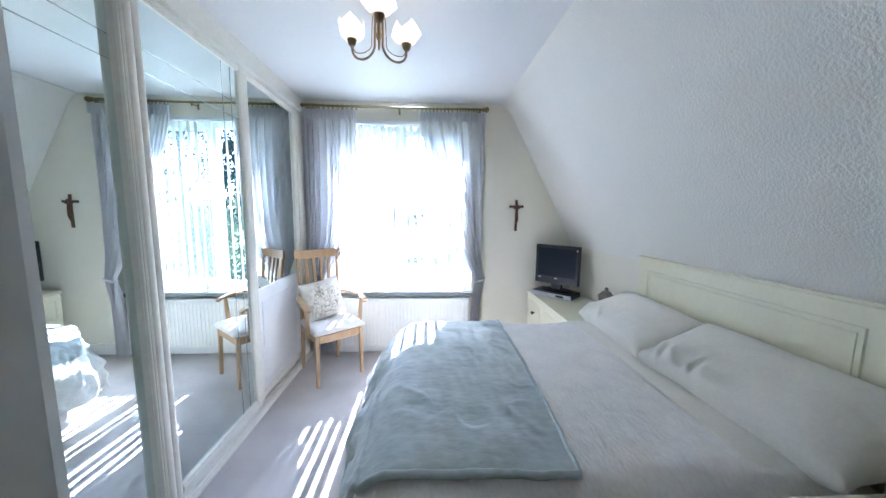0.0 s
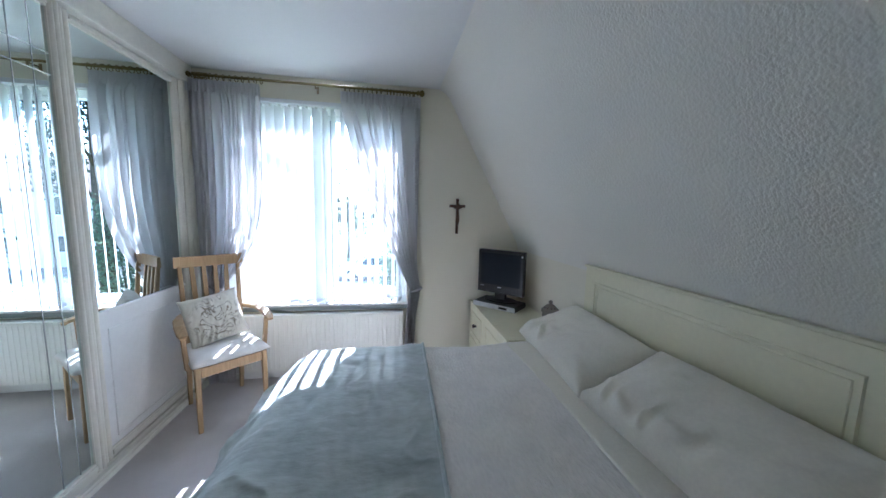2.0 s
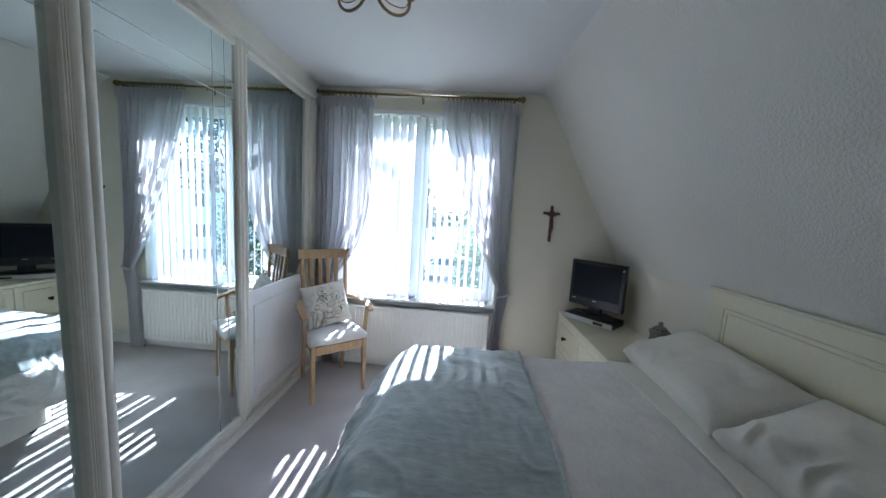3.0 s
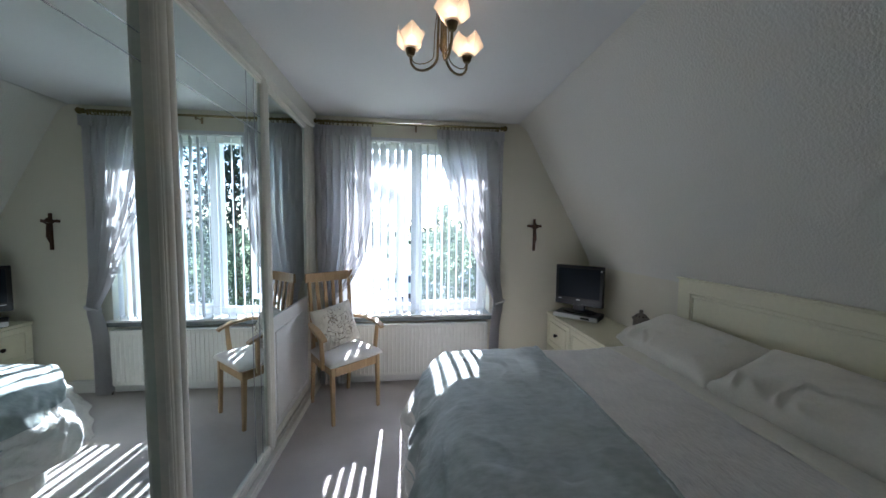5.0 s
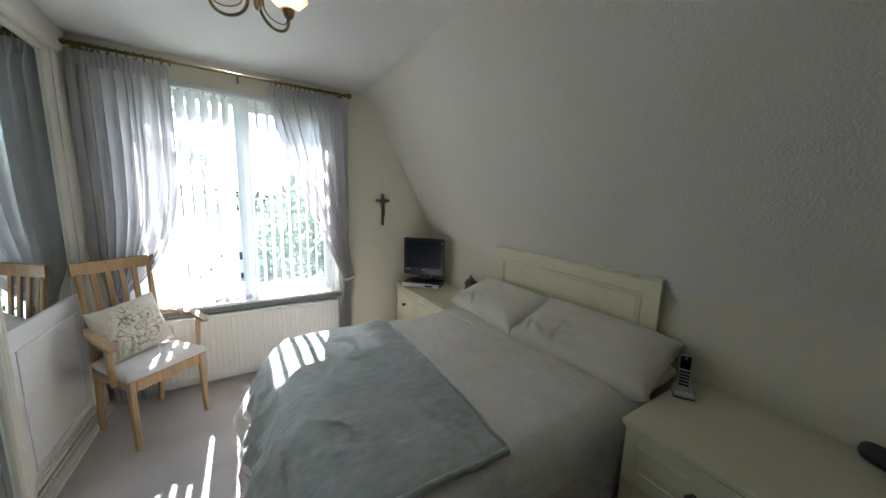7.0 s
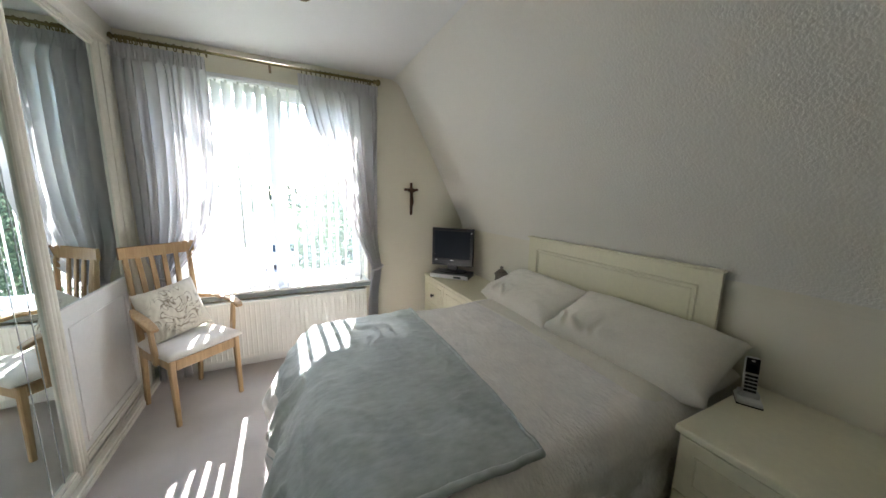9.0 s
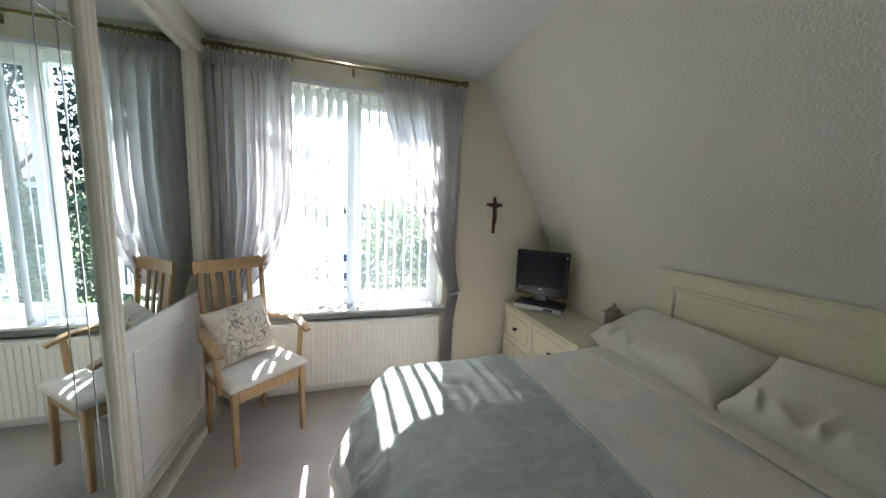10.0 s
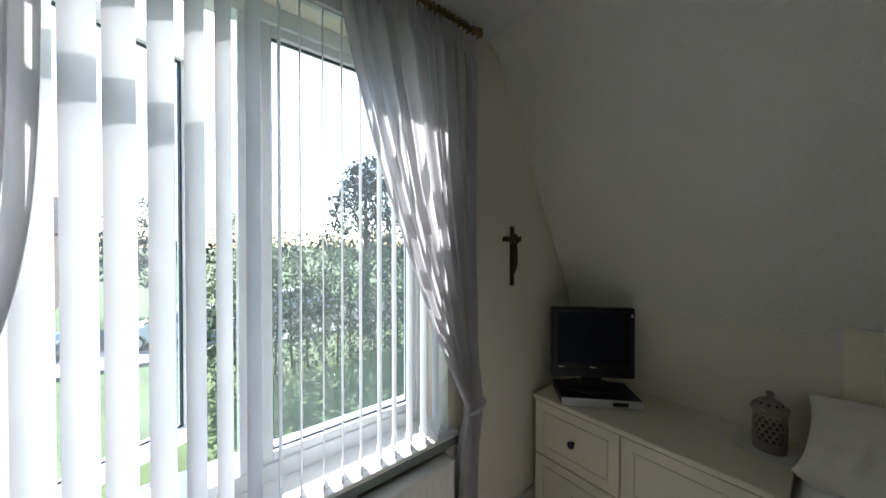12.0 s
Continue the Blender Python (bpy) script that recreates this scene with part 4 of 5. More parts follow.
def jar_body():
    bm = bmesh.new()
    nu, nv = 60, 26
    vs = [[bm.verts.new(((JR + 0.004 * math.sin(math.pi * j / nv)) * math.cos(2 * math.pi * i / nu), (JR + 0.004 * math.sin(math.pi * j / nv)) * math.sin(2 * math.pi * i / nu), JH * j / nv)) for j in range(nv + 1)] for i in range(nu)]
    for i in range(nu):
        for j in range(nv):
            hole = 6 < j < 23 and ((i + (j // 3) * 2) % 4 < 2) and j % 3 != 0
            if not hole:
                a = (i + 1) % nu
                bm.faces.new((vs[i][j], vs[a][j], vs[a][j + 1], vs[i][j + 1]))
    return bm


body = part("body", jar_body(), CERAMIC, jar, smooth=True)
thick = body.modifiers.new("thickness", "SOLIDIFY")
thick.thickness = 0.007
# near-black core added so the holes look shaded inside
part("shade_core", lathe(bmesh.new(), [(0.050, 0.001), (0.050, JH - 0.02)], 30), KNOB, jar, "dark core standing in for the shaded inside")
bm = lathe(bmesh.new(), [(0.068, JH), (0.072, JH + 0.006), (0.066, JH + 0.014), (0.054, JH + 0.022), (0.036, JH + 0.042), (0.016, JH + 0.050), (0.012, JH + 0.056), (0.018, JH + 0.064), (0.012, JH + 0.074), (0.003, JH + 0.078)], 36)
for v in bm.verts:
    if v.co.xy.length > 0.06:
        v.co.xy *= 1 + 0.10 * math.cos(6 * math.atan2(v.co.y, v.co.x))
lid = part("lid", bm, CERAMIC, jar, "domed pierced lid", smooth=True)
# lid holes are not cut: dark discs imitate their shade
bm = bmesh.new()
for k in range(10):
    a = 2 * math.pi * k / 10
    lathe(bm, [(0.007, 0), (0.005, 0.002)], 8, pose(0.047 * math.cos(a), 0.047 * math.sin(a), JH + 0.029, 0, 46, math.degrees(a)))
part("hole_disc", bm, KNOB, lid, "dark discs standing in for shaded holes")

# ---- telephone and spectacle case on the bedside chest ----
phone = thing("cordless_phone", pose(1.125, 0.945, 0.692, 0, 0, -62) @ Matrix.Scale(0.86, 4), "silver and black cordless telephone standing in its charger", "telephone")
bm = boxed(-0.042, 0.042, -0.05, 0.045, 0.0, 0.022, 0.009, 3)
box(bm, -0.036, 0.036, -0.012, 0.030, 0.018, 0.044, 0.008, 3)
part("charger", bm, PALEPLASTIC, phone)
part("foot", boxed(-0.043, 0.043, -0.051, 0.046, -0.0002, 0.007, 0.003), BLACK, phone, "black foot")
tip = pose(0, 0.004, 0.026, -12)
bm = boxed(-0.024, 0.024, -0.014, 0.012, 0.0, 0.165, 0.011, 3, m=tip)
handset = part("handset", bm, PALEPLASTIC, phone, "silver handset")
part("key_plate", boxed(-0.0215, 0.0215, -0.0165, -0.0135, 0.012, 0.098, 0.002, m=tip), PALEPLASTIC, handset, "silver key plate")
bm = boxed(-0.0215, 0.0215, -0.0160, -0.0125, 0.098, 0.161, 0.0016, m=tip)
part("fascia", bm, BLACK, handset, "glossy black fascia")
part("display", boxed(-0.015, 0.015, -0.0170, -0.0155, 0.104, 0.136, 0.0006, m=tip), SCREEN, handset)
part("earpiece", boxed(-0.006, 0.006, -0.0172, -0.0155, 0.147, 0.153, 0.0006, m=tip), SILVER, handset)
for r_ in range(5):
    for c_ in range(3):
        part("key", boxed(-0.0065 + 0.0135 * (c_ - 1), 0.0065 + 0.0135 * (c_ - 1), -0.0185, -0.016, 0.018 + 0.0155 * r_, 0.028 + 0.0155 * r_, 0.001, m=tip), BLACK, handset)
bm = bmesh.new()
def case_shell(u, v):
    a, b = 2 * math.pi * u, v * 2 - 1
    w = max(0.0, 1 - abs(b) ** 5) ** 0.5
    return Vector((0.085 * b, 0.034 * math.cos(a) * w, 0.032 + 0.032 * math.sin(a) * (0.25 + 0.75 * w) * (1 if math.sin(a) > -0.9 else 0.97)))
grid(bm, 28, 24, case_shell)
case = solid("spectacle_case", bm, LEATHER, "black padded spectacle case lying on the bedside chest", "spectacle case", smooth=True)
case.matrix_basis = pose(1.21, 0.425, 0.692, 0, 0, 60)

# ---- crucifix: one plain carving ----
bm = boxed(-0.011, 0.011, -0.012, 0.0, -0.225, 0.062, 0.002)
box(bm, -0.066, 0.066, -0.0125, -0.0005, -0.011, 0.011, 0.002)
tube(bm, [(-0.055, -0.014, 0.012), (-0.03, -0.020, -0.012), (0, -0.022, -0.024), (0.03, -0.020, -0.012), (0.055, -0.014, 0.012)], [0.004, 0.006, 0.009, 0.006, 0.004], 8)
tube(bm, [(0.0, -0.022, -0.015), (0.0, -0.024, -0.06), (0.004, -0.022, -0.085), (0.008, -0.024, -0.12), (0.0, -0.018, -0.165)], [0.010, 0.013, 0.012, 0.009, 0.005], 10)
lathe(bm, [(0.003, -0.010), (0.009, -0.006), (0.011, 0.002), (0.008, 0.010), (0.002, 0.013)], 10, pose(0.003, -0.024, 0.012))
crucifix = solid("crucifix", bm, DARKWOOD, "small dark wooden crucifix with a plain carved figure on the wall", "crucifix", smooth=False)
crucifix.matrix_basis = pose(0.716, NORTH - 0.001, 1.468) @ Matrix.Scale(1.06, 4)

# ---- armchair ----
chair = thing("armchair", pose(-1.005, 3.015, 0, 0, 0, 40), "light oak armchair with a cream upholstered seat and slatted back", "chair")
for s in (-1, 1):
    fl = part("front_leg", bar(bmesh.new(), [(s * 0.192, -0.205, 0), (s * 0.191, -0.2, 0.2), (s * 0.19, -0.195, 0.42)], [0.025, 0.030, 0.034], [0.025, 0.030, 0.034]), BEIGEWOOD, chair)
    part("back_leg", bar(bmesh.new(), [(s * 0.162, 0.215, 0), (s * 0.163, 0.190, 0.25), (s * 0.164, 0.178, 0.45), (s * 0.168, 0.185, 0.70), (s * 0.174, 0.215, 1.0)], [0.025, 0.029, 0.031, 0.028, 0.024], [0.028, 0.033, 0.036, 0.030, 0.024]), BEIGEWOOD, chair)
    part("arm_post", bar(bmesh.new(), [(s * 0.222, -0.11, 0.395), (s * 0.230, -0.118, 0.50), (s * 0.240, -0.125, 0.645)], [0.026, 0.026, 0.022], [0.034, 0.032, 0.026]), BEIGEWOOD, chair)
    arm_pts = [(s * 0.188, 0.18, 0.665), (s * 0.208, 0.11, 0.672), (s * 0.232, 0.02, 0.678), (s * 0.244, -0.09, 0.668), (s * 0.246, -0.16, 0.645), (s * 0.243, -0.19, 0.628)]
    part("armrest", bar(bmesh.new(), arm_pts, [0.030, 0.040, 0.052, 0.056, 0.052, 0.040], [0.026, 0.024, 0.022, 0.022, 0.022, 0.020]), BEIGEWOOD, chair)
    part("side_rail", bar(bmesh.new(), [(s * 0.184, -0.18, 0.385), (s * 0.166, 0.165, 0.385)], 0.024, 0.062), BEIGEWOOD, chair)
part("front_rail", boxed(-0.172, 0.172, -0.208, -0.184, 0.352, 0.416, 0.004), BEIGEWOOD, chair)
part("rear_rail", boxed(-0.148, 0.148, 0.166, 0.190, 0.355, 0.416, 0.004), BEIGEWOOD, chair)


def seat_shape(sign):
    def f(u, v):
        a, b = 2 * u - 1, 2 * v - 1
        w = 0.232 - 0.040 * (v)
        h = max(0, (1 - a ** 6) * (1 - b ** 6)) ** 0.4
        return Vector((a * w * (1 - 0.04 * b * b), b * 0.225 - 0.015, 0.440 + sign * (0.038 if sign > 0 else 0.018) * h))
    return f


bm = grid(bmesh.new(), 28, 28, seat_shape(1))
grid(bm, 28, 28, seat_shape(-1))
bmesh.ops.remove_doubles(bm, verts=bm.verts, dist=0.0006)
part("seat", bm, SEATCLOTH, chair, "cream padded seat", smooth=True)
bm = bmesh.new()
top_pts = [(-0.205 + 0.41 * k / 12, 0.212 + 0.030 * (1 - (k / 6 - 1) ** 2), 1.02) for k in range(13)]
rings = []
for k, (x, y, z) in enumerate(top_pts):
    lift = 0.006 * (k / 6 - 1) ** 2
    rings.append([bm.verts.new((x, y + dy, z + dz + lift)) for dy, dz in ((-0.012, -0.034), (-0.008, 0.036), (0.0, 0.041), (0.010, 0.038), (0.012, -0.032), (0, -0.037))])
for a, b in zip(rings, rings[1:]):
    for k in range(6):
        bm.faces.new((a[k], a[(k + 1) % 6], b[(k + 1) % 6], b[k]))
bm.faces.new(rings[0])
bm.faces.new(list(reversed(rings[-1])))
part("top_rail", bm, BEIGEWOOD, chair)
part("lower_back_rail", boxed(-0.148, 0.148, 0.170, 0.192, 0.505, 0.545, 0.005), BEIGEWOOD, chair)
for k in range(4):
    x = -0.099 + 0.066 * k
    part("back_slat", bar(bmesh.new(), [(x * 0.9, 0.190, 0.54), (x * 0.95, 0.200, 0.70), (x * 1.0, 0.218, 0.86), (x * 1.05, 0.236, 0.995)], [0.024, 0.030, 0.030, 0.026], 0.013), BEIGEWOOD, chair)

cushion = solid("cushion", pillow_mesh(0.35, 0.35, 0.12, 21), PRINT, "cream scatter cushion with brown floral print on the armchair", "cushion", smooth=True)
cushion.matrix_basis = pose(-1.005, 3.015, 0, 0, 0, 40) @ pose(-0.02, 0.085, 0.635, 0, 0, 0) @ pose(0, 0, 0, 72, 0, 0) @ pose(0, 0, 0, 0, 0, 98)

# ---- ceiling light ----
LIGHT = Vector((-0.354, 1.667, CEILING + 0.036))
light = thing("ceiling_light", pose(*LIGHT), "three-armed antique brass ceiling light with frosted petal shades", "ceiling light")
part("ceiling_rose", lathe(bmesh.new(), [(0.012, -0.081), (0.030, -0.076), (0.048, -0.058), (0.052, -0.037)], 24), ANTIQUE, light, smooth=True)
part("stem", tube(bmesh.new(), [(0, 0, -0.078), (0, 0, -0.335)], 0.008, 12), ANTIQUE, light, smooth=True)
part("finial", lathe(bmesh.new(), [(0.002, -0.375), (0.008, -0.367), (0.013, -0.353), (0.008, -0.337), (0.010, -0.33)], 14), ANTIQUE, light, smooth=True)


def shade_point(u, v):
    """A folded glass handkerchief: four points turned up, four folds spread out below them."""
    a = 2 * math.pi * u
    up = abs(((4 * u) % 1) * 2 - 1)
    r = 0.018 + (0.047 - 0.021 * up * v) * v ** (0.62 + 0.1 * up)
    return Vector((r * math.cos(a), r * math.sin(a), v * (0.036 + 0.050 * up * v) + 0.006 * v * (1 - v)))


for k, ang in enumerate((158, 34, 279)):
    a = radians(ang)
    d = Vector((math.cos(a), math.sin(a), 0))
    pts = [Vector((0, 0, -0.16)) + d * 0.012]
    pts += [Vector((0, 0, -0.27)) + d * 0.016]
    for s in range(13):
        q = math.pi * s / 12
        pts.append(d * (0.072 - 0.054 * math.cos(q)) + Vector((0, 0, -0.383 - 0.048 * math.sin(q))))
    pts.append(d * 0.127 + Vector((0, 0, -0.368)))
    arm = part("arm", tube(bmesh.new(), pts, 0.0048, 8), ANTIQUE, light, smooth=True)
    thin = [d * 0.018 + Vector((0, 0, -0.20)), d * 0.030 + Vector((0, 0, -0.30))]
    for s in range(13):
        q = math.pi * s / 12
        thin.append(d * (0.077 - 0.044 * math.cos(q)) + Vector((0, 0, -0.376 - 0.030 * math.sin(q) ** 0.8)))
    part("scroll", tube(bmesh.new(), thin, 0.0020, 6), ANTIQUE, arm, smooth=True)
    place = d * 0.127 + Vector((0, 0, -0.368))
    part("cup", lathe(bmesh.new(), [(0.010, -0.004), (0.016, 0.004), (0.019, 0.018), (0.0225, 0.028)], 18, Matrix.Translation(place)), ANTIQUE, arm, smooth=True)
    bm = grid(bmesh.new(), 48, 10, shade_point)
    bmesh.ops.remove_doubles(bm, verts=bm.verts, dist=0.0004)
    bmesh.ops.transform(bm, matrix=Matrix.Translation(place + Vector((0, 0, 0.020))) @ pose(0, 0, 0, 0, 0, 8 + 25 * k), verts=bm.verts)
    part("shade", bm, SHADE, light, "frosted glass petal shade", smooth=False)
    bm = lathe(bmesh.new(), [(0.006, 0.012), (0.010, 0.025), (0.0145, 0.042), (0.012, 0.057), (0.003, 0.064)], 14, Matrix.Translation(place + Vector((0, 0, 0.010))))
    part("bulb", bm, BULB, light, "lit warm bulb", smooth=True)

# ---- outdoors ----
GROUND = -2.7
bm = boxed(-600, 600, NORTH + 0.3, 900, GROUND - 0.4, GROUND)
structure("ground", bm, GRASS, "mown front lawn reaching away from the house")
structure("road", boxed(-80, 80, 19.0, 25.0, GROUND, GROUND + 0.012), ASPHALT, "grey asphalt street across the end of the garden")
structure("pavement", boxed(-80, 80, 17.2, 18.9, GROUND, GROUND + 0.11, 0.01), PAVING, "pale paved footway beside the street")


def leaf_cloud(bm, centre, radii, count, size, r):
    """Small tilted leaves scattered in the shell of an uneven blob."""
    for _ in range(count):
        v = Vector((r.gauss(0, 1), r.gauss(0, 1), r.gauss(0, 1))).normalized()
        k = (0.55 + 0.5 * r.random()) * (1 + 0.35 * noise.noise(v * 2.3 + Vector(centre)))
        c = Vector(centre) + Vector((v.x * radii[0], v.y * radii[1], v.z * radii[2])) * k
        s = size * r.uniform(0.6, 1.4)
        q = Euler((r.uniform(0, 6.3), r.uniform(0, 6.3), r.uniform(0, 6.3))).to_matrix()
        vs = [bm.verts.new(c + q @ Vector(p) * s) for p in ((-0.5, 0, 0), (0, -0.3, 0.08), (0.6, 0, 0), (0, 0.3, 0.08))]
        bm.faces.new(vs)


def tree(name, x, y, height, spread, mat, seed, label, leaves=2600, trunk_share=0.3):
    r = random.Random(seed)
    ob = thing(name, pose(x, y, GROUND), label, "tree")
    bm = bmesh.new()
    tube(bm, [(0, 0, -0.05), (0.05, 0, height * trunk_share), (0.1, 0.05, height * 0.6), (0.1, 0, height * 0.85)], [0.05 * height ** 0.7, 0.04 * height ** 0.7, 0.022 * height ** 0.7, 0.01], 10)
    centres = []
    for k in range(9):
        a, up = 2.4 * k, height * (trunk_share + 0.08 + 0.06 * k)
        reach = spread * (0.75 - 0.045 * k) * r.uniform(0.7, 1.1)
        tip = Vector((reach * math.cos(a), reach * math.sin(a), up + 0.1 * height))
        tube(bm, [(0.05, 0, up - 0.05 * height), tuple(tip * 0.5 + Vector((0, 0, up * 0.5))), tuple(tip)], [0.06, 0.04, 0.012], 7)
        centres.append(tip)
    part("trunk", bm, BARK, ob, smooth=True)
    bm = bmesh.new()
    for c in centres + [Vector((0, 0, height * 0.88))]:
        leaf_cloud(bm, c, (spread * 0.42, spread * 0.42, height * 0.13), leaves // 10, 0.17, r)
    part("crown", bm, mat, ob)
    return ob


def shrub(name, x, y, length, depth, height, mat, seed, label, category, leaves=5200):
    r = random.Random(seed)
    ob = thing(name, pose(x, y, GROUND), label, category)
    bm = bmesh.new()
    for k in range(int(length / 0.5)):
        px_ = -length / 2 + 0.25 + 0.5 * k
        tube(bm, [(px_, r.uniform(-0.1, 0.1), -0.05), (px_ + r.uniform(-0.1, 0.1), r.uniform(-0.2, 0.2), height * 0.7)], [0.04, 0.012], 6)
    part("stems", bm, BARK, ob)
    bm = bmesh.new()
    steps = max(2, int(length / 0.8))
    for k in range(steps):
        px_ = -length / 2 + length * (k + 0.5) / steps
        h = height * r.uniform(0.9, 1.1)
        for lev in (0.18, 0.42, 0.64, 0.85):
            leaf_cloud(bm, (px_, r.uniform(-0.15, 0.15), h * lev), (0.62, depth / 2, h * 0.24), leaves // (4 * steps), 0.13, r)
    part("foliage", bm, mat, ob)
    return ob


shrub("hedge", 3.6, 13.6, 7.5, 1.6, 4.0, LEAF, 5, "tall leafy garden hedge beyond the lawn", "hedge", 14000)
shrub("bush", 9.2, 10.5, 3.5, 2.2, 3.2, DARKLEAF, 6, "dense dark evergreen bush at the lawn's edge", "bush", 5000)
shrub("low_hedge", -8.5, 16.0, 7.0, 1.0, 1.3, LEAF, 7, "low clipped hedge along the footway", "hedge", 4200)
tree("tree", 6.0, 16.4, 8.0, 2.0, DARKLEAF, 11, "leafy garden tree standing above the hedge", 4200)
tree("tree", 8.2, 15.0, 12.0, 2.2, DARKLEAF, 12, "large dark broadleaf tree beside the neighbouring garden", 6500)
tree("tree", -3.4, 29.0, 8.0, 1.6, DARKLEAF, 13, "tall dark conifer across the street", 3000, 0.12)
tree("tree", -9.0, 31.0, 8.5, 2.2, LEAF, 14, "broadleaf street tree across the road", 3000)
tree("tree", 3.0, 33.0, 6.8, 2.4, LEAF, 15, "rounded garden tree across the street", 3000)


def car(x, y, turn, mat, label):
    ob = thing("car", pose(x, y, GROUND + 0.02, 0, 0, turn), label, "car", "cars by the street")
    bm = bmesh.new()
    side = [(-2.0, 0.28), (-2.05, 0.55), (-1.95, 0.82), (-1.2, 0.90), (1.05, 0.92), (1.75, 0.80), (2.0, 0.60), (2.02, 0.28)]
    roof = [(-1.75, 0.89), (-1.35, 1.35), (-0.6, 1.46), (0.3, 1.42), (1.05, 0.92)]
    def prism(profile, half, inset):
        a = [bm.verts.new((px_, -half + inset * (pz_ > 1.0), pz_)) for px_, pz_ in profile]
        b = [bm.verts.new((px_, half - inset * (pz_ > 1.0), pz_)) for px_, pz_ in profile]
        for i in range(len(profile)):
            j = (i + 1) % len(profile)
            bm.faces.new((a[i], a[j], b[j], b[i]))
        bm.faces.new(a)
        bm.faces.new(list(reversed(b)))
    prism(side, 0.84, 0)
    bmesh.ops.bevel(bm, geom=list(bm.edges), offset=0.05, segments=2, affect="EDGES")
    prism(roof, 0.80, 0.14)
    body_ = part("body", bm, mat, ob, smooth=False)
    for s in (-1, 1):
        bm = bmesh.new()
        pts = [(-1.52, s * 0.815, 0.93), (-1.25, s * 0.70, 1.30), (0.25, s * 0.70, 1.34), (0.85, s * 0.815, 0.95)]
        vs = [bm.verts.new(p) for p in pts] + [bm.verts.new((p[0], p[1] * 0.96, p[2])) for p in pts]
        for i in range(4):
            bm.faces.new((vs[i], vs[(i + 1) % 4], vs[4 + (i + 1) % 4], vs[4 + i]))
        bm.faces.new(vs[:4])
        bm.faces.new(vs[4:])
        part("side_window", bm, CARGLASS, body_)
        for wx in (-1.25, 1.25):
            w = part("wheel", lathe(bmesh.new(), [(0.22, -0.1), (0.31, -0.09), (0.32, 0), (0.31, 0.09), (0.22, 0.1)], 22, pose(wx, s * 0.78, 0.30, 90)), RUBBER, ob, smooth=True)
            part("rim", lathe(bmesh.new(), [(0.20, -0.105), (0.20, 0.105)], 18, pose(wx, s * 0.78, 0.30, 90)), SILVER, w)
        part("headlight", boxed(1.88, 2.03, s * 0.62 - 0.12, s * 0.62 + 0.12, 0.58, 0.70, 0.02), CHROME, body_)
        part("tail_light", boxed(-2.06, -1.95, s * 0.66 - 0.1, s * 0.66 + 0.1, 0.60, 0.76, 0.02), BRICK, body_)
    for x0, x1, z0, z1, y_ in ((0.34, 1.0, 1.38, 0.95, 0.66), (-1.40, -1.72, 1.30, 0.93, 0.62)):
        bm = bmesh.new()
        vs = [bm.verts.new(p) for p in ((x0, -y_ * 0.95, z0), (x0, y_ * 0.95, z0), (x1, y_, z1), (x1, -y_, z1))]
        ups = [bm.verts.new((v.co.x + (0.05 if x1 > x0 else -0.05), v.co.y, v.co.z + 0.03)) for v in vs]
        for i in range(4):
            bm.faces.new((vs[i], vs[(i + 1) % 4], ups[(i + 1) % 4], ups[i]))
        bm.faces.new(vs)
        bm.faces.new(ups)
        part("windscreen", bm, CARGLASS, body_)
    return ob


car(-0.9, 20.2, 180, CARPAINT, "white hatchback parked beside the footway")
car(5.2, 23.6, 0, CARPAINT, "white car parked at the kerb")
car(-6.2, 20.4, 0, CARBLUE, "blue car parked at the kerb")


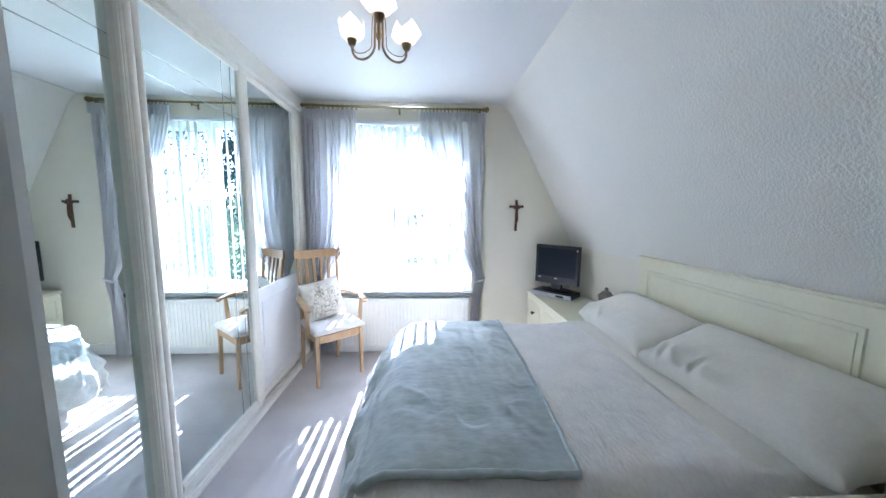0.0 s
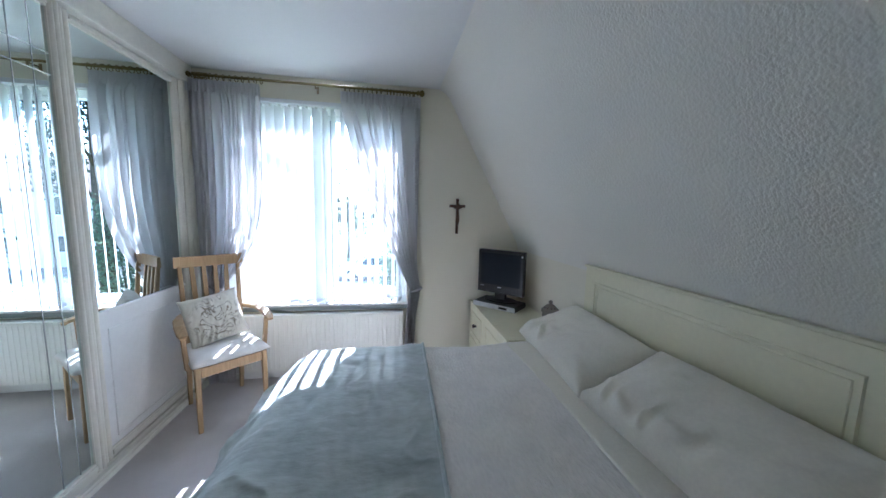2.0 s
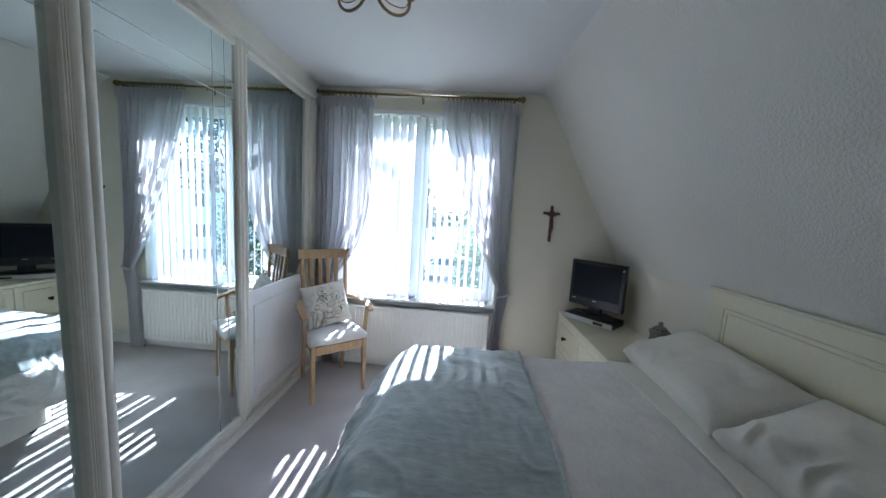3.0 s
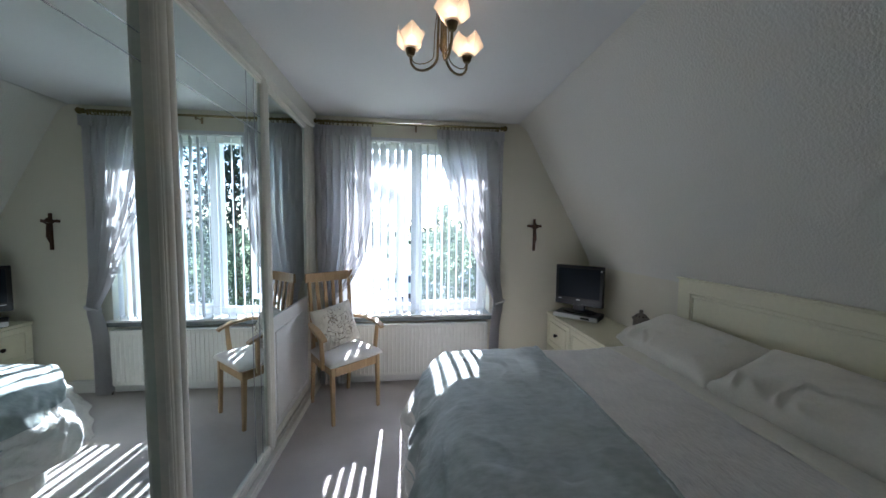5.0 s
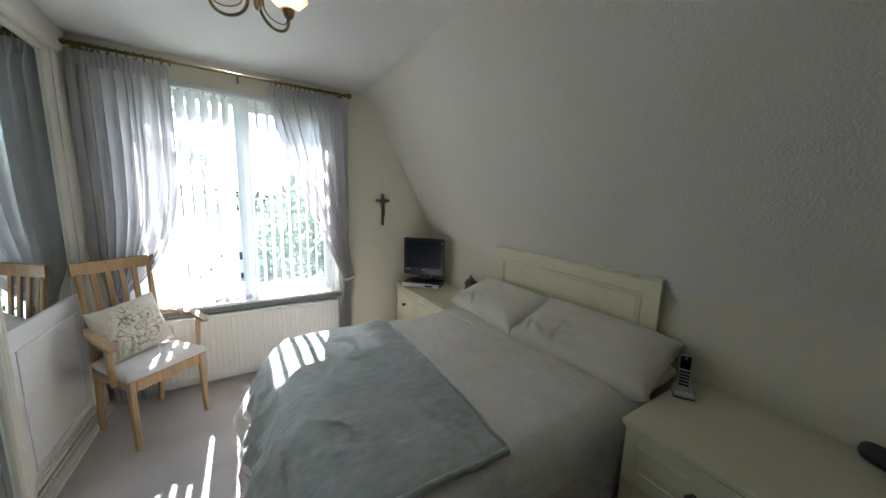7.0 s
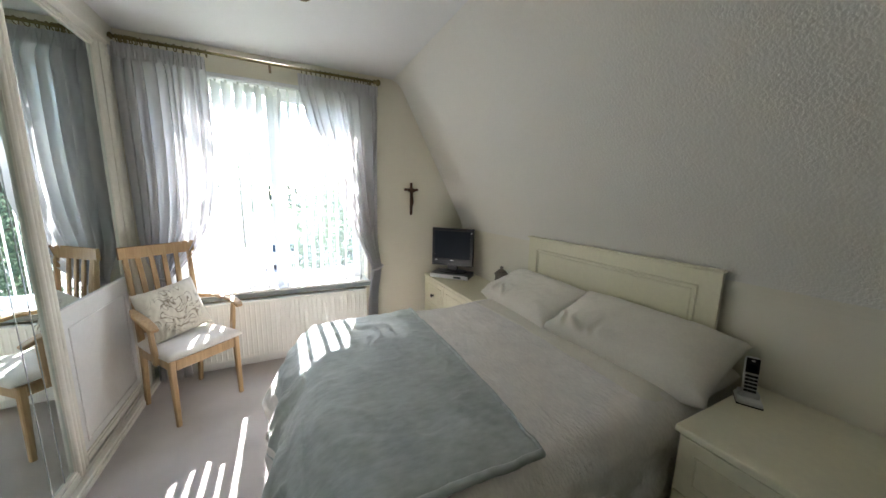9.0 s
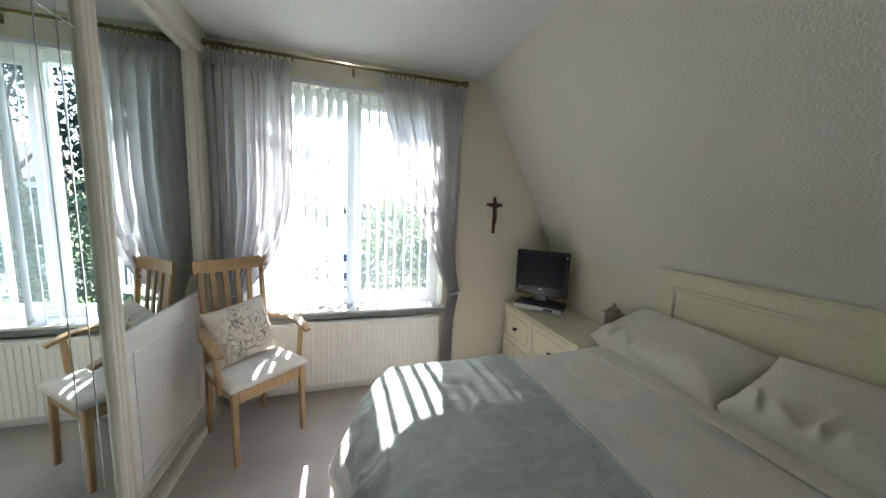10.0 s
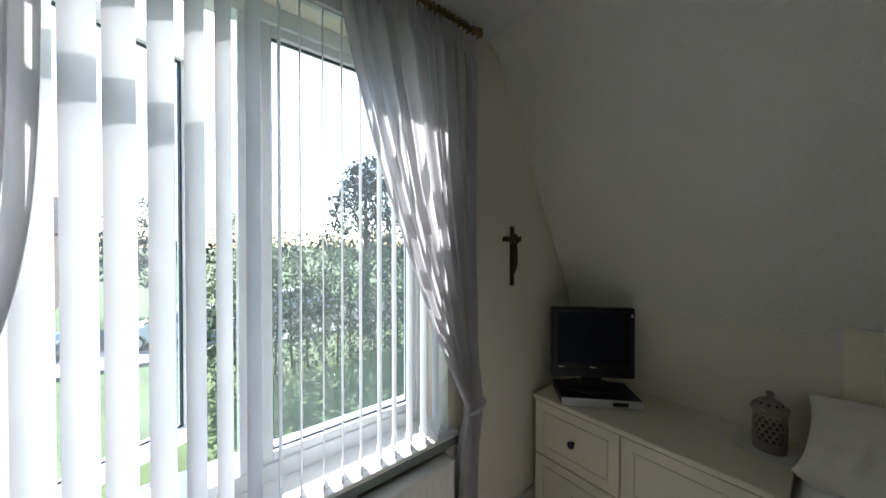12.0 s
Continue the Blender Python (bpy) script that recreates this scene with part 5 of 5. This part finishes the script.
def house(x, y, turn, w, d, eaves, ridge, mat, label):
    ob = thing("house", pose(x, y, GROUND, 0, 0, turn), label, "house")
    wall = part("wall", boxed(-w / 2, w / 2, -d / 2, d / 2, -0.1, eaves), mat, ob)
    bm = bmesh.new()
    prof = [(-d / 2 - 0.4, eaves - 0.15), (0, ridge), (d / 2 + 0.4, eaves - 0.15), (d / 2 + 0.4, eaves + 0.02), (0, ridge + 0.2), (-d / 2 - 0.4, eaves + 0.02)]
    a = [bm.verts.new((-w / 2 - 0.3, py, pz)) for py, pz in prof]
    b = [bm.verts.new((w / 2 + 0.3, py, pz)) for py, pz in prof]
    for i in range(6):
        bm.faces.new((a[i], a[(i + 1) % 6], b[(i + 1) % 6], b[i]))
    bm.faces.new(a)
    bm.faces.new(list(reversed(b)))
    roof = part("roof", bm, ROOFTILE, ob)
    part("chimney", boxed(w * 0.25, w * 0.25 + 0.7, -0.35, 0.35, ridge - 0.5, ridge + 1.0, 0.02), BRICK, roof)
    for s in (-1, 1):
        bm = bmesh.new()
        vs = [bm.verts.new((s * w / 2, py, pz)) for py, pz in ((-d / 2, eaves), (d / 2, eaves), (0, ridge - 0.1))]
        vt = [bm.verts.new((s * (w / 2 - 0.2), py, pz)) for py, pz in ((-d / 2, eaves), (d / 2, eaves), (0, ridge - 0.1))]
        bm.faces.new(vs)
        bm.faces.new(vt)
        for i in range(3):
            bm.faces.new((vs[i], vs[(i + 1) % 3], vt[(i + 1) % 3], vt[i]))
        part("gable", bm, mat, ob)
    for floor_z in (0.9, 3.3):
        if floor_z + 1.2 > eaves:
            continue
        for k in range(4):
            cx = -w / 2 + w * (k + 0.5) / 4
            win = part("window", frame_bars(bmesh.new(), cx - 0.6, cx + 0.6, floor_z, floor_z + 1.2, 0.09, -d / 2 - 0.05, -d / 2 + 0.02, 0), UPVC, ob)
            part("pane", boxed(cx - 0.51, cx + 0.51, -d / 2 - 0.02, -d / 2 + 0.01, floor_z + 0.09, floor_z + 1.11), CARGLASS, win)
    part("front_door", boxed(-0.45, 0.45, -d / 2 - 0.04, -d / 2 + 0.02, 0, 2.05), GLOSSWHITE, ob)
    return ob


house(21.0, 27.0, -35, 10, 7, 4.9, 7.2, RENDERED, "pale rendered house with a tiled roof across the street")
house(-13.0, 36.0, 8, 11, 7, 4.9, 7.4, BRICK, "red brick house with a tiled roof across the street")
house(-32.0, 52.0, 10, 12, 7, 2.6, 5.6, RENDERED, "low pale bungalow beyond the street")

bm = bmesh.new()
r = random.Random(31)
for k in range(90):
    leaf_cloud(bm, (-130 + 3 * k, 95 + r.uniform(-6, 6), GROUND + 1.5), (3.2, 3.0, r.uniform(3.5, 6.5)), 70, 1.3, r)
tagged(link("far_woods", bm, DARKLEAF), "belt of distant trees along the skyline", "trees", kind="stuff")
